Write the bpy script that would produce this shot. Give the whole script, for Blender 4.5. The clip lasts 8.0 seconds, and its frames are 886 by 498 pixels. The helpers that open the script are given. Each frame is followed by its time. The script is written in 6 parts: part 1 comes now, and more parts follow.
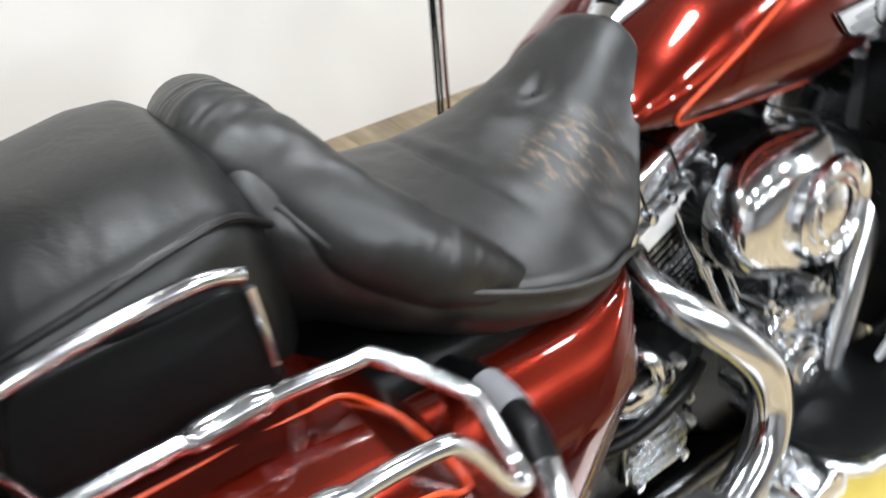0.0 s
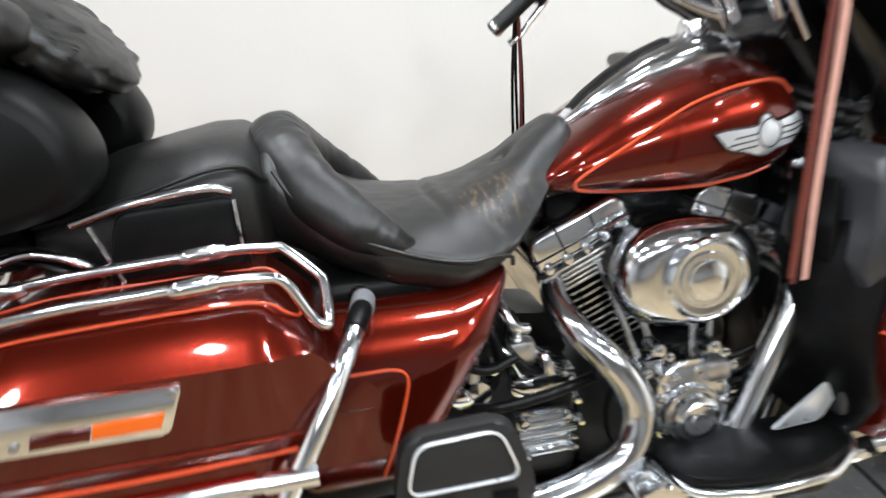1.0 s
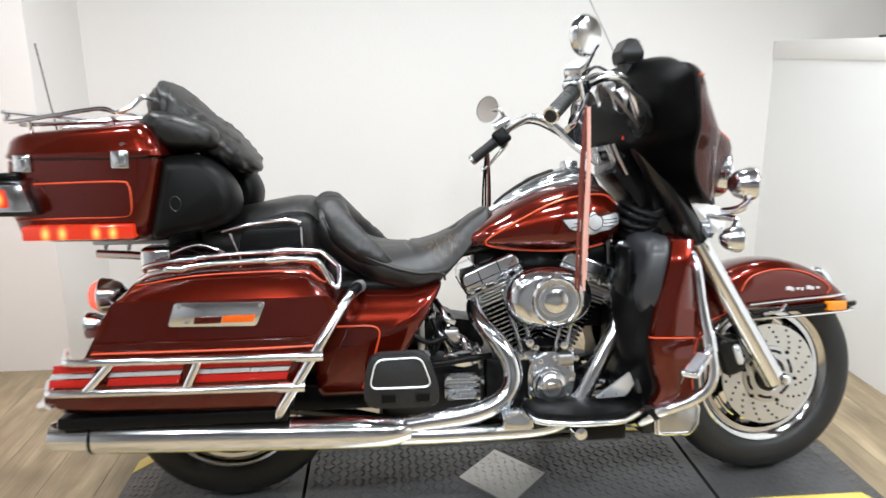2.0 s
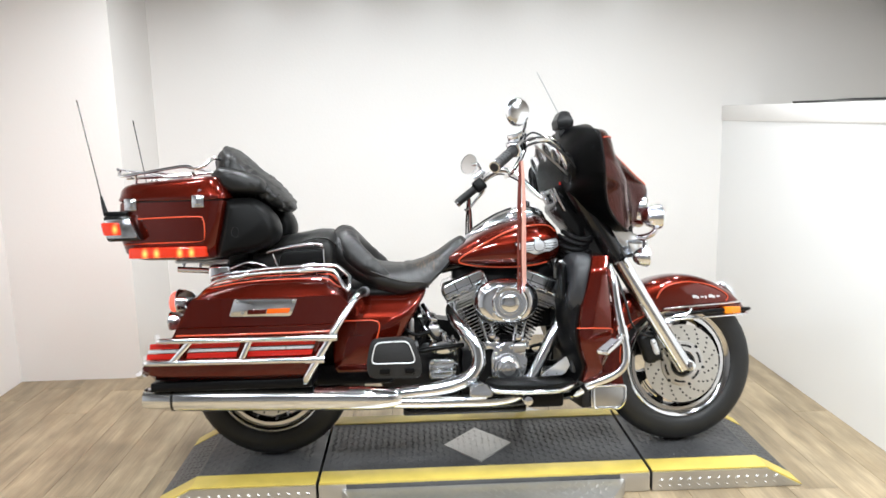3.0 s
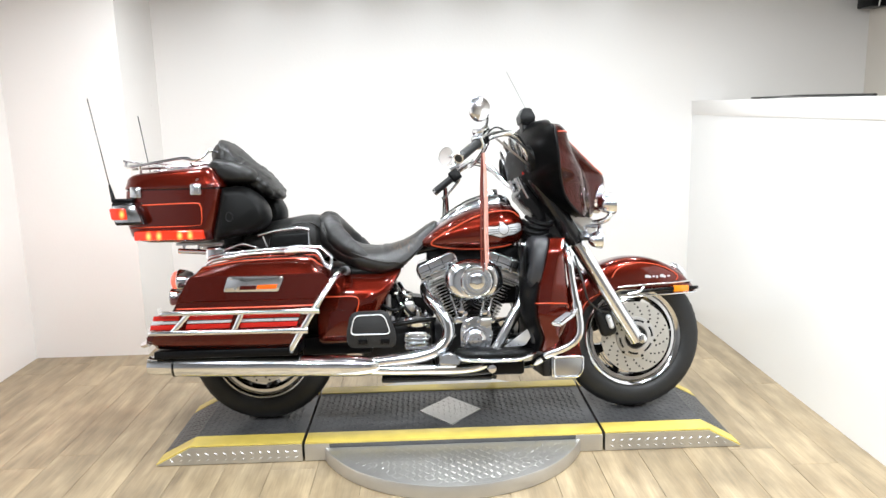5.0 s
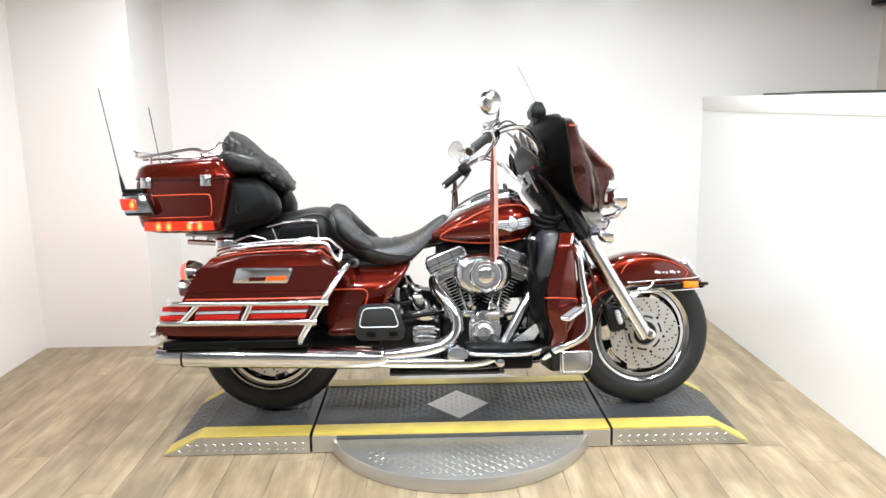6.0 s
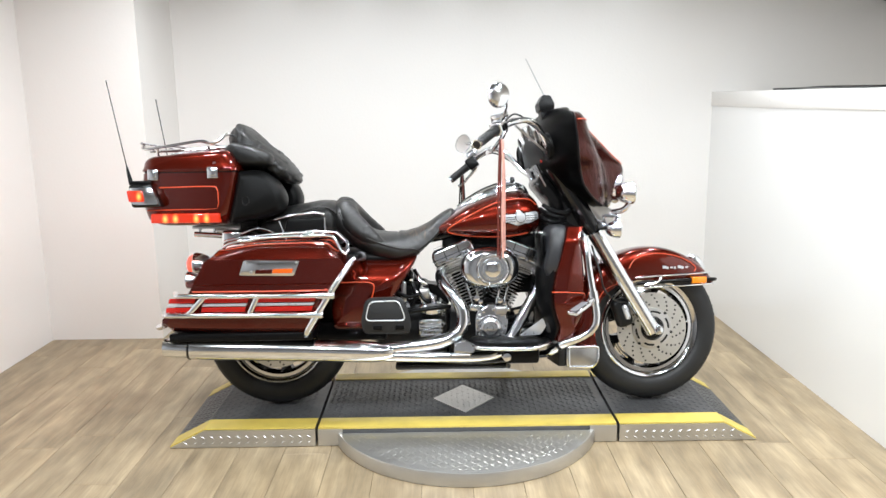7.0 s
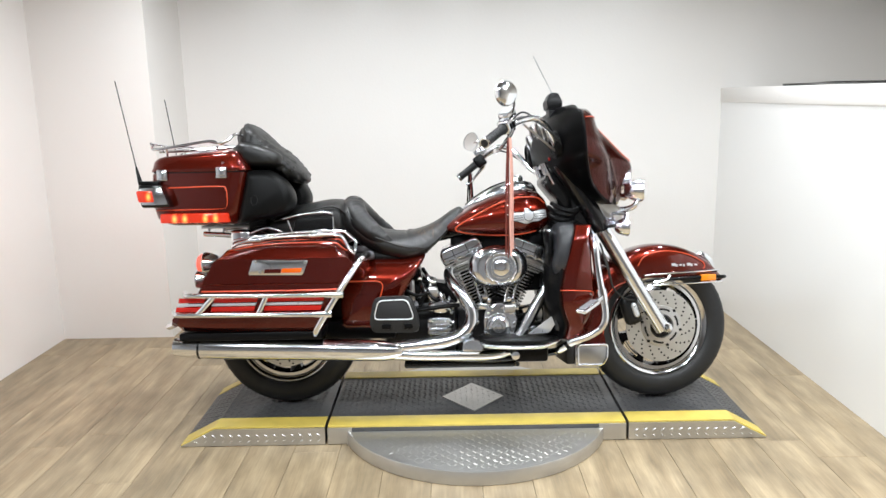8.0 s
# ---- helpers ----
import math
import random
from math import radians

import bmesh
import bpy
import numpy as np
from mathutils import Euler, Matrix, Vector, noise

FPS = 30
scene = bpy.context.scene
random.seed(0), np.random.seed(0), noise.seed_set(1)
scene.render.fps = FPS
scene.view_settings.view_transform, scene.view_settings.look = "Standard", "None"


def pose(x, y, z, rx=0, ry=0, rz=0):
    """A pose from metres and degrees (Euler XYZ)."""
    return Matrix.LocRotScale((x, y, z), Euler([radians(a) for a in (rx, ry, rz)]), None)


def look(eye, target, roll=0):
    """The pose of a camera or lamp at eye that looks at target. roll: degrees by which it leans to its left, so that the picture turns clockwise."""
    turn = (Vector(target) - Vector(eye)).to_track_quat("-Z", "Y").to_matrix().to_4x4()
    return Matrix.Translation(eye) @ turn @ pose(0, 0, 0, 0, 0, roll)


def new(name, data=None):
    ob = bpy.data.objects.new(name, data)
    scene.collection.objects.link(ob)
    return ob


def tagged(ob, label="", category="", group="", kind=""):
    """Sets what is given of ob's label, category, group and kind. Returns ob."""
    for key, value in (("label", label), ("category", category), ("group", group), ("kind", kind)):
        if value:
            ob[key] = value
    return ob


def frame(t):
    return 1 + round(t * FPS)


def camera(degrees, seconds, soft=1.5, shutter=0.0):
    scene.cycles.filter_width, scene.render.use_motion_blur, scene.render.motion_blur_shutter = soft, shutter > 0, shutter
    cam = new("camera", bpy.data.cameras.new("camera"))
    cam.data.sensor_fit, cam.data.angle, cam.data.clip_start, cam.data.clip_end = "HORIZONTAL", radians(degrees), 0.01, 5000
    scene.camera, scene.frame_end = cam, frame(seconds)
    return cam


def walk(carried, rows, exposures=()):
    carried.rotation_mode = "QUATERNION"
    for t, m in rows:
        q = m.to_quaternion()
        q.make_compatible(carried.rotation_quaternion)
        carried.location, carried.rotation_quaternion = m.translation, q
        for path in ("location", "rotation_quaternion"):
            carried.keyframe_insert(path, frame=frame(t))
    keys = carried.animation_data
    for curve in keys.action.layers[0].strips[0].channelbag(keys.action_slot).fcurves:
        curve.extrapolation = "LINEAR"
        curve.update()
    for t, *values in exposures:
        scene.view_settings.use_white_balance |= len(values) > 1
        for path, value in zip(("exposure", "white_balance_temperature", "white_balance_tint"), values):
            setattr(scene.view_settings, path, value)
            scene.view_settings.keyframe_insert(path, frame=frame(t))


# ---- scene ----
cam = camera(61.0, 8.0, shutter=0.5)
PATH = [
    (0, (0.137, -0.557, 1.184), (1.006, 0.823, 0.026), -5.2),
    (0.1, (0.183, -0.573, 1.184), (0.974, 0.865, 0.041), -4.2),
    (0.2, (0.211, -0.594, 1.184), (0.954, 0.893, 0.072), -3.7),
    (0.3, (0.234, -0.627, 1.176), (0.912, 0.911, 0.091), -4.7),
    (0.5, (0.254, -0.723, 1.176), (0.831, 0.888, 0.141), -5.6),
    (0.7, (0.275, -0.873, 1.191), (0.765, 0.804, 0.218), -3.4),
    (1, (0.336, -1.109, 1.232), (0.652, 0.674, 0.384), -3.9),
    (1.3, (0.398, -1.391, 1.262), (0.655, 0.445, 0.510), 0.2),
    (1.5, (0.427, -1.606, 1.283), (0.646, 0.278, 0.648), 1.2),
    (1.7, (0.426, -1.803, 1.303), (0.623, 0.107, 0.741), 0.3),
    (2.8, (0.571, -2.703, 1.36), (0.623, -0.742, 0.97), -0.1),
    (3, (0.573, -2.828, 1.362), (0.639, -0.861, 1.009), -1.3),
    (3.5, (0.594, -3.03, 1.35), (0.643, -1.072, 0.943), -0.7),
    (4, (0.699, -3.114, 1.371), (0.754, -1.149, 1.001), 0.3),
    (4.5, (0.698, -3.125, 1.372), (0.772, -1.16, 1.01), -0.8),
    (5, (0.698, -3.132, 1.374), (0.744, -1.168, 1.003), -1.4),
    (6.5, (0.683, -3.124, 1.357), (0.703, -1.162, 0.971), -0.7),
    (7, (0.684, -3.119, 1.353), (0.696, -1.158, 0.961), -0.7),
    (7.5, (0.68, -3.116, 1.359), (0.684, -1.155, 0.966), -1.0),
    (8, (0.687, -3.119, 1.362), (0.675, -1.16, 0.961), -1.1),
]
walk(cam, [(t, look(eye, target, roll)) for t, eye, target, roll in PATH], [(0.0, -0.04), (1.0, -0.18), (1.7, -0.18), (3.0, -0.04), (3.9, 0.16), (5.2, 0.15), (6.4, 0.03), (8.0, -0.16)])

# ---- light ----
world = bpy.data.worlds.new("world")
scene.world = world
world.use_nodes = True
world.node_tree.nodes["Background"].inputs[0].default_value = (0.9, 0.95, 1.0, 1)
world.node_tree.nodes["Background"].inputs[1].default_value = 0.02
scene.view_settings.exposure = 0.0


CEILING, HUNG = 3.3, 2.24
# rows of small round lamps: y, watts of each, places along x
LAMP_ROWS = [(-0.75, 8.5, (-0.70, 0.0, 0.70, 1.40, 2.10)), (0.42, 12, (-0.60, 0.10, 0.80, 1.50, 2.15)), (-2.1, 26, (-0.60, 0.10, 0.80, 1.50)), (-1.5, 42, (2.2,))]
LAMPS = [(x, y, watts) for y, watts, row in LAMP_ROWS for x in row]
for lx, ly, watts in LAMPS:
    disc_light = bpy.data.lights.new("lamp", "AREA")
    disc_light.shape, disc_light.size, disc_light.energy, disc_light.color = "DISK", 0.15, watts, (0.90, 0.955, 1.0)
    new("lamp", disc_light).matrix_world = look((lx, ly, HUNG - 0.06), (lx, ly + 0.001, 0))


# the lit tail lamps throw a red glow on the wall behind
tail_light = bpy.data.lights.new("tail_light", "AREA")
tail_light.shape, tail_light.size, tail_light.size_y, tail_light.energy, tail_light.color = "RECTANGLE", 0.40, 0.04, 2.2, (1.0, 0.20, 0.09)
new("tail_light", tail_light).matrix_world = look((-0.522, 0.05, 0.93), (-1.5, 0.35, 0.85))


# ---- materials ----
def material(name, colour, rough=0.5, metal=0.0, coat=0.0, vary=0.12, scale=6.0, bump=0.0, bump_scale=60.0, rough_vary=0.08, stretch=(1, 1, 1), spec=0.5, second=None):
    m = bpy.data.materials.new(name)
    m.use_nodes = True
    n, l = m.node_tree.nodes, m.node_tree.links
    b = n["Principled BSDF"]
    b.inputs["Roughness"].default_value = rough
    b.inputs["Metallic"].default_value = metal
    b.inputs["Coat Weight"].default_value = coat
    b.inputs["Coat Roughness"].default_value = 0.04
    b.inputs["Specular IOR Level"].default_value = spec
    co = n.new("ShaderNodeTexCoord")
    mp = n.new("ShaderNodeMapping")
    mp.inputs["Scale"].default_value = stretch
    l.new(co.outputs["Object"], mp.inputs["Vector"])
    n1 = n.new("ShaderNodeTexNoise")
    n1.inputs["Scale"].default_value, n1.inputs["Detail"].default_value = scale, 6
    l.new(mp.outputs[0], n1.inputs["Vector"])
    mix = n.new("ShaderNodeMix")
    mix.data_type = "RGBA"
    lo = second or tuple(c * (1 - vary) for c in colour)
    hi = tuple(min(1, c * (1 + vary)) for c in colour)
    mix.inputs[6].default_value, mix.inputs[7].default_value = (*lo, 1), (*hi, 1)
    l.new(n1.outputs["Fac"], mix.inputs[0])
    l.new(mix.outputs[2], b.inputs["Base Color"])
    n2 = n.new("ShaderNodeTexNoise")
    n2.inputs["Scale"].default_value, n2.inputs["Detail"].default_value = bump_scale, 4
    l.new(mp.outputs[0], n2.inputs["Vector"])
    mr = n.new("ShaderNodeMapRange")
    mr.inputs["To Min"].default_value, mr.inputs["To Max"].default_value = max(0.02, rough - rough_vary), min(1, rough + rough_vary)
    l.new(n2.outputs["Fac"], mr.inputs["Value"])
    l.new(mr.outputs[0], b.inputs["Roughness"])
    if bump:
        bp = n.new("ShaderNodeBump")
        bp.inputs["Strength"].default_value, bp.inputs["Distance"].default_value = 1.0, bump
        l.new(n2.outputs["Fac"], bp.inputs["Height"])
        l.new(bp.outputs[0], b.inputs["Normal"])
    return m


RED = material("red_paint", (0.108, 0.0074, 0.0024), 0.26, 0.75, 1.0, 0.08, 8, 0, 60, 0.02, spec=0.12)
RED.node_tree.nodes["Principled BSDF"].inputs["Coat IOR"].default_value = 1.5
ORANGE = material("orange_stripe", (0.60, 0.066, 0.016), 0.35, 0, 0.3, 0.05)
CHROME = material("chrome", (0.84, 0.865, 0.90), 0.13, 1.0, 0, 0.03, 12, 0.0001, 25, 0.03)
STEEL = material("worn_steel", (0.50, 0.50, 0.50), 0.34, 1.0, 0, 0.12, 20, 0.0003, 90, 0.1)
ALLOY = material("cast_alloy", (0.62, 0.61, 0.60), 0.32, 1.0, 0, 0.08, 20, 0.0003, 120, 0.08)
LEATHER = material("black_leather", (0.0042, 0.0040, 0.0037), 0.41, 0, 0, 0.25, 9, 0.00018, 380, 0.05, spec=0.46)
def worn_leather():
    """The seat leather with tan rub marks at the flank of the nose."""
    m = material("worn_seat_leather", (0.0048, 0.0044, 0.0040), 0.42, 0, 0, 0.25, 9, 0.00018, 380, 0.05, spec=0.62)
    n, l = m.node_tree.nodes, m.node_tree.links
    b = n["Principled BSDF"]
    src = b.inputs["Base Color"].links[0].from_socket
    co = next(x for x in n if x.type == "TEX_COORD")
    far = n.new("ShaderNodeVectorMath")
    far.operation = "DISTANCE"
    far.inputs[1].default_value = (0.600, -0.105, 0.735)
    l.new(co.outputs["Object"], far.inputs[0])
    near = n.new("ShaderNodeMapRange")
    near.inputs["From Min"].default_value, near.inputs["From Max"].default_value = 0.075, 0.015
    l.new(far.outputs["Value"], near.inputs["Value"])
    mp = n.new("ShaderNodeMapping")
    mp.inputs["Rotation"].default_value = (0, radians(35), 0)
    mp.inputs["Scale"].default_value = (150, 40, 45)
    l.new(co.outputs["Object"], mp.inputs["Vector"])
    streak = n.new("ShaderNodeTexNoise")
    streak.inputs["Scale"].default_value, streak.inputs["Detail"].default_value = 1.0, 4
    l.new(mp.outputs[0], streak.inputs["Vector"])
    cut = n.new("ShaderNodeMapRange")
    cut.inputs["From Min"].default_value, cut.inputs["From Max"].default_value = 0.50, 0.70
    l.new(streak.outputs["Fac"], cut.inputs["Value"])
    mul = n.new("ShaderNodeMath")
    mul.operation = "MULTIPLY"
    l.new(near.outputs[0], mul.inputs[0])
    l.new(cut.outputs[0], mul.inputs[1])
    mix = n.new("ShaderNodeMix")
    mix.data_type = "RGBA"
    mix.inputs[7].default_value = (0.17, 0.105, 0.055, 1)
    l.new(mul.outputs[0], mix.inputs[0])
    l.new(src, mix.inputs[6])
    l.new(mix.outputs[2], b.inputs["Base Color"])
    return m


def creased(m, size, depth):
    """Adds soft creases to a leather over its fine grain."""
    n, l = m.node_tree.nodes, m.node_tree.links
    b = n["Principled BSDF"]
    fine = b.inputs["Normal"].links[0].from_node
    co = next(x for x in n if x.type == "TEX_COORD")
    mp = n.new("ShaderNodeMapping")
    mp.inputs["Rotation"].default_value = (0, radians(-40), radians(15))
    mp.inputs["Scale"].default_value = (1.7, 1.0, 0.6)
    l.new(co.outputs["Object"], mp.inputs["Vector"])
    fold = n.new("ShaderNodeTexNoise")
    fold.inputs["Scale"].default_value, fold.inputs["Detail"].default_value, fold.inputs["Distortion"].default_value = size, 3, 0.8
    l.new(mp.outputs[0], fold.inputs["Vector"])
    bp = n.new("ShaderNodeBump")
    bp.inputs["Strength"].default_value, bp.inputs["Distance"].default_value = 0.8, depth
    l.new(fold.outputs["Fac"], bp.inputs["Height"])
    l.new(bp.outputs[0], fine.inputs["Normal"])


SEAT_LEATHER = worn_leather()
creased(SEAT_LEATHER, 15.0, 0.0016)
creased(LEATHER, 15.0, 0.0024)
VINYL = material("black_vinyl", (0.0035, 0.0035, 0.0035), 0.40, 0, 0, 0.2, 9, 0.0002, 300, 0.06, spec=0.13)
PLASTIC = material("black_plastic", (0.0035, 0.0035, 0.0038), 0.3, 0, 0, 0.2, 9, 0.0002, 200, 0.08, spec=0.16)
BLACK = material("black_enamel", (0.004, 0.004, 0.0043), 0.2, 0, 0.1, 0.2, 15, 0.0002, 150, 0.06)
IRON = material("dark_iron", (0.010, 0.010, 0.0105), 0.4, 0.5, 0, 0.3, 25, 0.0004, 140, 0.1)
RUBBER = material("tyre_rubber", (0.011, 0.011, 0.0113), 0.52, 0, 0, 0.25, 30, 0.0006, 120, 0.1, spec=0.42)
POD = material("grey_plastic", (0.024, 0.025, 0.028), 0.36, 0, 0.15, 0.2, 9, 0.0003, 260, 0.08)
WHITE = material("white_wall_paint", (0.80, 0.776, 0.748), 0.30, 0, 0, 0.02, 1.4, 0.0006, 70, 0.06)
DUSK = material("grey_paint", (0.10, 0.10, 0.10), 0.6, 0, 0, 0.08, 2.0, 0.0006, 50)
GLOSS = material("gloss_white_panel", (0.82, 0.82, 0.81), 0.17, 0, 0.3, 0.015, 1.4, 0.0002, 12, 0.05)
# grey of the unseen walls, set by what the chrome should reflect
SLATE = material("unseen_wall_grey", (0.34, 0.34, 0.35), 0.6, 0, 0, 0.08, 2.0, 0.0006, 50)
CREAM = material("cream_paint", (0.66, 0.61, 0.54), 0.5, 0, 0, 0.03, 1.2, 0.0006, 70)
TREAD = material("grey_tread", (0.115, 0.115, 0.117), 0.42, 0.35, 0, 0.3, 5, 0.0008, 60, 0.12, second=(0.035, 0.035, 0.036))
PLATE = material("diamond_plate", (0.56, 0.55, 0.53), 0.38, 0.85, 0, 0.15, 8, 0.0005, 80, 0.1)
YELLOW = material("yellow_line_paint", (0.64, 0.49, 0.105), 0.4, 0, 0.1, 0.22, 14, 0.0006, 90)
DARKSLOT = material("dark_gap", (0.006, 0.006, 0.006), 0.7)
LENS_RED = material("red_lens", (0.45, 0.016, 0.010), 0.15, 0, 0.3, 0.05, spec=0.3)
LENS_AMBER = material("amber_lens", (0.66, 0.105, 0.006), 0.15, 0, 0.8, 0.05)
FRONT_AMBER = material("front_amber_lens", (0.80, 0.23, 0.010), 0.15, 0, 0.5, 0.05)
MIRROR = material("mirror_glass", (0.9, 0.9, 0.9), 0.03, 1.0, 0, 0.01, rough_vary=0.01)
FRINGE_RED = material("red_brown_leather", (0.12, 0.019, 0.012), 0.45, 0, 0.2, 0.3, 30)
FRINGE_PINK = material("pink_leather", (0.62, 0.33, 0.27), 0.45, 0, 0.2, 0.2, 30)
SILVER = material("silver_badge", (0.72, 0.74, 0.77), 0.3, 0.6, 0.3, 0.05)
GREY = material("grey_rubber", (0.16, 0.16, 0.17), 0.5)


def glow(name, colour, strength):
    m = material(name, colour, 0.15, 0, 0.6, 0.1)
    n, l = m.node_tree.nodes, m.node_tree.links
    b = n["Principled BSDF"]
    b.inputs["Emission Color"].default_value = (*colour, 1)
    b.inputs["Emission Strength"].default_value = strength
    return m


LIT_RED = glow("lit_red_lens", (0.9, 0.10, 0.06), 0.9)


def bulb_lens(name, bulbs, z, reach):
    """A lit red lens whose glow is hotter before each bulb inside it."""
    m = glow(name, (0.22, 0.010, 0.005), 1.0)
    n, l = m.node_tree.nodes, m.node_tree.links
    b = n["Principled BSDF"]
    co = n.new("ShaderNodeTexCoord")
    sep = n.new("ShaderNodeSeparateXYZ")
    l.new(co.outputs["Object"], sep.inputs[0])
    flat = n.new("ShaderNodeCombineXYZ")
    l.new(sep.outputs["X"], flat.inputs["X"])
    dz = n.new("ShaderNodeMath")
    dz.operation = "MULTIPLY"
    dz.inputs[1].default_value = 0.6
    l.new(sep.outputs["Z"], dz.inputs[0])
    l.new(dz.outputs[0], flat.inputs["Z"])
    last = None
    for x in bulbs:
        far = n.new("ShaderNodeVectorMath")
        far.operation = "DISTANCE"
        far.inputs[1].default_value = (x, 0, z * 0.6)
        l.new(flat.outputs[0], far.inputs[0])
        near = n.new("ShaderNodeMapRange")
        near.interpolation_type = "SMOOTHSTEP"
        near.inputs["From Min"].default_value, near.inputs["From Max"].default_value = reach, 0.0
        l.new(far.outputs["Value"], near.inputs["Value"])
        if last:
            add = n.new("ShaderNodeMath")
            add.operation = "MAXIMUM"
            l.new(last, add.inputs[0])
            l.new(near.outputs[0], add.inputs[1])
            last = add.outputs[0]
        else:
            last = near.outputs[0]
    ramp = n.new("ShaderNodeMix")
    ramp.data_type = "RGBA"
    ramp.inputs[6].default_value, ramp.inputs[7].default_value = (0.75, 0.045, 0.012, 1), (1.0, 0.40, 0.09, 1)
    l.new(last, ramp.inputs[0])
    l.new(ramp.outputs[2], b.inputs["Emission Color"])
    power = n.new("ShaderNodeMapRange")
    power.inputs["To Min"].default_value, power.inputs["To Max"].default_value = 0.85, 2.5
    l.new(last, power.inputs["Value"])
    l.new(power.outputs[0], b.inputs["Emission Strength"])
    return m


LIT_STRIP = bulb_lens("lit_lens_strip", (-0.375, -0.335, -0.255, -0.215), 0.800, 0.017)
LIT_TAIL = bulb_lens("lit_tail_lens", (-0.463,), 0.8885, 0.016)


def plank_material():
    m = material("oak_plank", (0.40, 0.316, 0.202), 0.40, 0, 0.0, 0.22, 1.7, 0.0004, 40, 0.08, stretch=(9, 1.1, 1), second=(0.165, 0.114, 0.060))
    n, l = m.node_tree.nodes, m.node_tree.links
    b = n["Principled BSDF"]
    src = b.inputs["Base Color"].links[0].from_socket
    info = n.new("ShaderNodeObjectInfo")
    co = next(x for x in n if x.type == "TEX_COORD")
    mp = next(x for x in n if x.type == "MAPPING")
    add = n.new("ShaderNodeVectorMath")
    add.operation = "MULTIPLY_ADD"
    add.inputs[1].default_value = (31.0, 17.0, 5.0)
    l.new(info.outputs["Random"], add.inputs[0])
    l.new(co.outputs["Object"], add.inputs[2])
    l.new(add.outputs[0], mp.inputs["Vector"])
    # broad blotches and fine grain over the streaks
    mp2 = n.new("ShaderNodeMapping")
    mp2.inputs["Scale"].default_value = (8, 2.6, 1)
    l.new(add.outputs[0], mp2.inputs["Vector"])
    blot = n.new("ShaderNodeTexNoise")
    blot.inputs["Scale"].default_value, blot.inputs["Detail"].default_value = 1.6, 3
    l.new(mp2.outputs[0], blot.inputs["Vector"])
    mp3 = n.new("ShaderNodeMapping")
    mp3.inputs["Scale"].default_value = (70, 3, 1)
    l.new(add.outputs[0], mp3.inputs["Vector"])
    grain = n.new("ShaderNodeTexNoise")
    grain.inputs["Scale"].default_value, grain.inputs["Detail"].default_value = 2.0, 5
    l.new(mp3.outputs[0], grain.inputs["Vector"])
    val = n.new("ShaderNodeMapRange")
    val.inputs["From Min"].default_value, val.inputs["From Max"].default_value = 0.3, 0.7
    val.inputs["To Min"].default_value, val.inputs["To Max"].default_value = 0.70, 1.22
    l.new(blot.outputs["Fac"], val.inputs["Value"])
    val2 = n.new("ShaderNodeMapRange")
    val2.inputs["From Min"].default_value, val2.inputs["From Max"].default_value = 0.3, 0.7
    val2.inputs["To Min"].default_value, val2.inputs["To Max"].default_value = 0.86, 1.12
    l.new(grain.outputs["Fac"], val2.inputs["Value"])
    val3 = n.new("ShaderNodeMapRange")
    val3.inputs["To Min"].default_value, val3.inputs["To Max"].default_value = 0.90, 1.08
    l.new(info.outputs["Random"], val3.inputs["Value"])
    p1, p2 = n.new("ShaderNodeMath"), n.new("ShaderNodeMath")
    p1.operation = p2.operation = "MULTIPLY"
    l.new(val.outputs[0], p1.inputs[0])
    l.new(val2.outputs[0], p1.inputs[1])
    l.new(p1.outputs[0], p2.inputs[0])
    l.new(val3.outputs[0], p2.inputs[1])
    hsv = n.new("ShaderNodeHueSaturation")
    l.new(p2.outputs[0], hsv.inputs["Value"])
    l.new(src, hsv.inputs["Color"])
    l.new(hsv.outputs[0], b.inputs["Base Color"])
    return m


OAK = plank_material()


# ---- mesh helpers ----
def part(name, bm, mat, parent=None, label="", smooth=40):
    me = bpy.data.meshes.new(name)
    bmesh.ops.recalc_face_normals(bm, faces=bm.faces)
    bm.to_mesh(me)
    bm.free()
    me.materials.append(mat)
    if smooth:
        me.polygons.foreach_set("use_smooth", [True] * len(me.polygons))
        me.set_sharp_from_angle(angle=radians(smooth))
    ob = new(name, me)
    if parent:
        ob.parent = parent
    if label:
        tagged(ob, label)
    return ob


def thing(name, label, category, m=None, group="", kind=""):
    ob = new(name)
    ob.empty_display_size = 0.1
    if m is not None:
        ob.matrix_world = m
    return tagged(ob, label, category, group, kind)


def box(bm, x0, x1, y0, y1, z0, z1, bevel=0.0, seg=2, m=None):
    r = bmesh.ops.create_cube(bm, size=1.0)
    vs = r["verts"]
    for v in vs:
        v.co = Vector(((x0 + x1) / 2 + v.co.x * (x1 - x0), (y0 + y1) / 2 + v.co.y * (y1 - y0), (z0 + z1) / 2 + v.co.z * (z1 - z0)))
    if m is not None:
        bmesh.ops.transform(bm, matrix=m, verts=vs)
    if bevel:
        es = list({e for v in vs for e in v.link_edges})
        bmesh.ops.bevel(bm, geom=es, offset=bevel, segments=seg, profile=0.5, affect="EDGES")
    return bm


def ring_faces(bm, rings, closed=True, caps=True):
    n = len(rings[0])
    for a, b in zip(rings, rings[1:]):
        for i in range(n if closed else n - 1):
            j = (i + 1) % n
            bm.faces.new((a[i], a[j], b[j], b[i]))
    if caps and closed:
        bm.faces.new(rings[0][::-1])
        bm.faces.new(rings[-1])


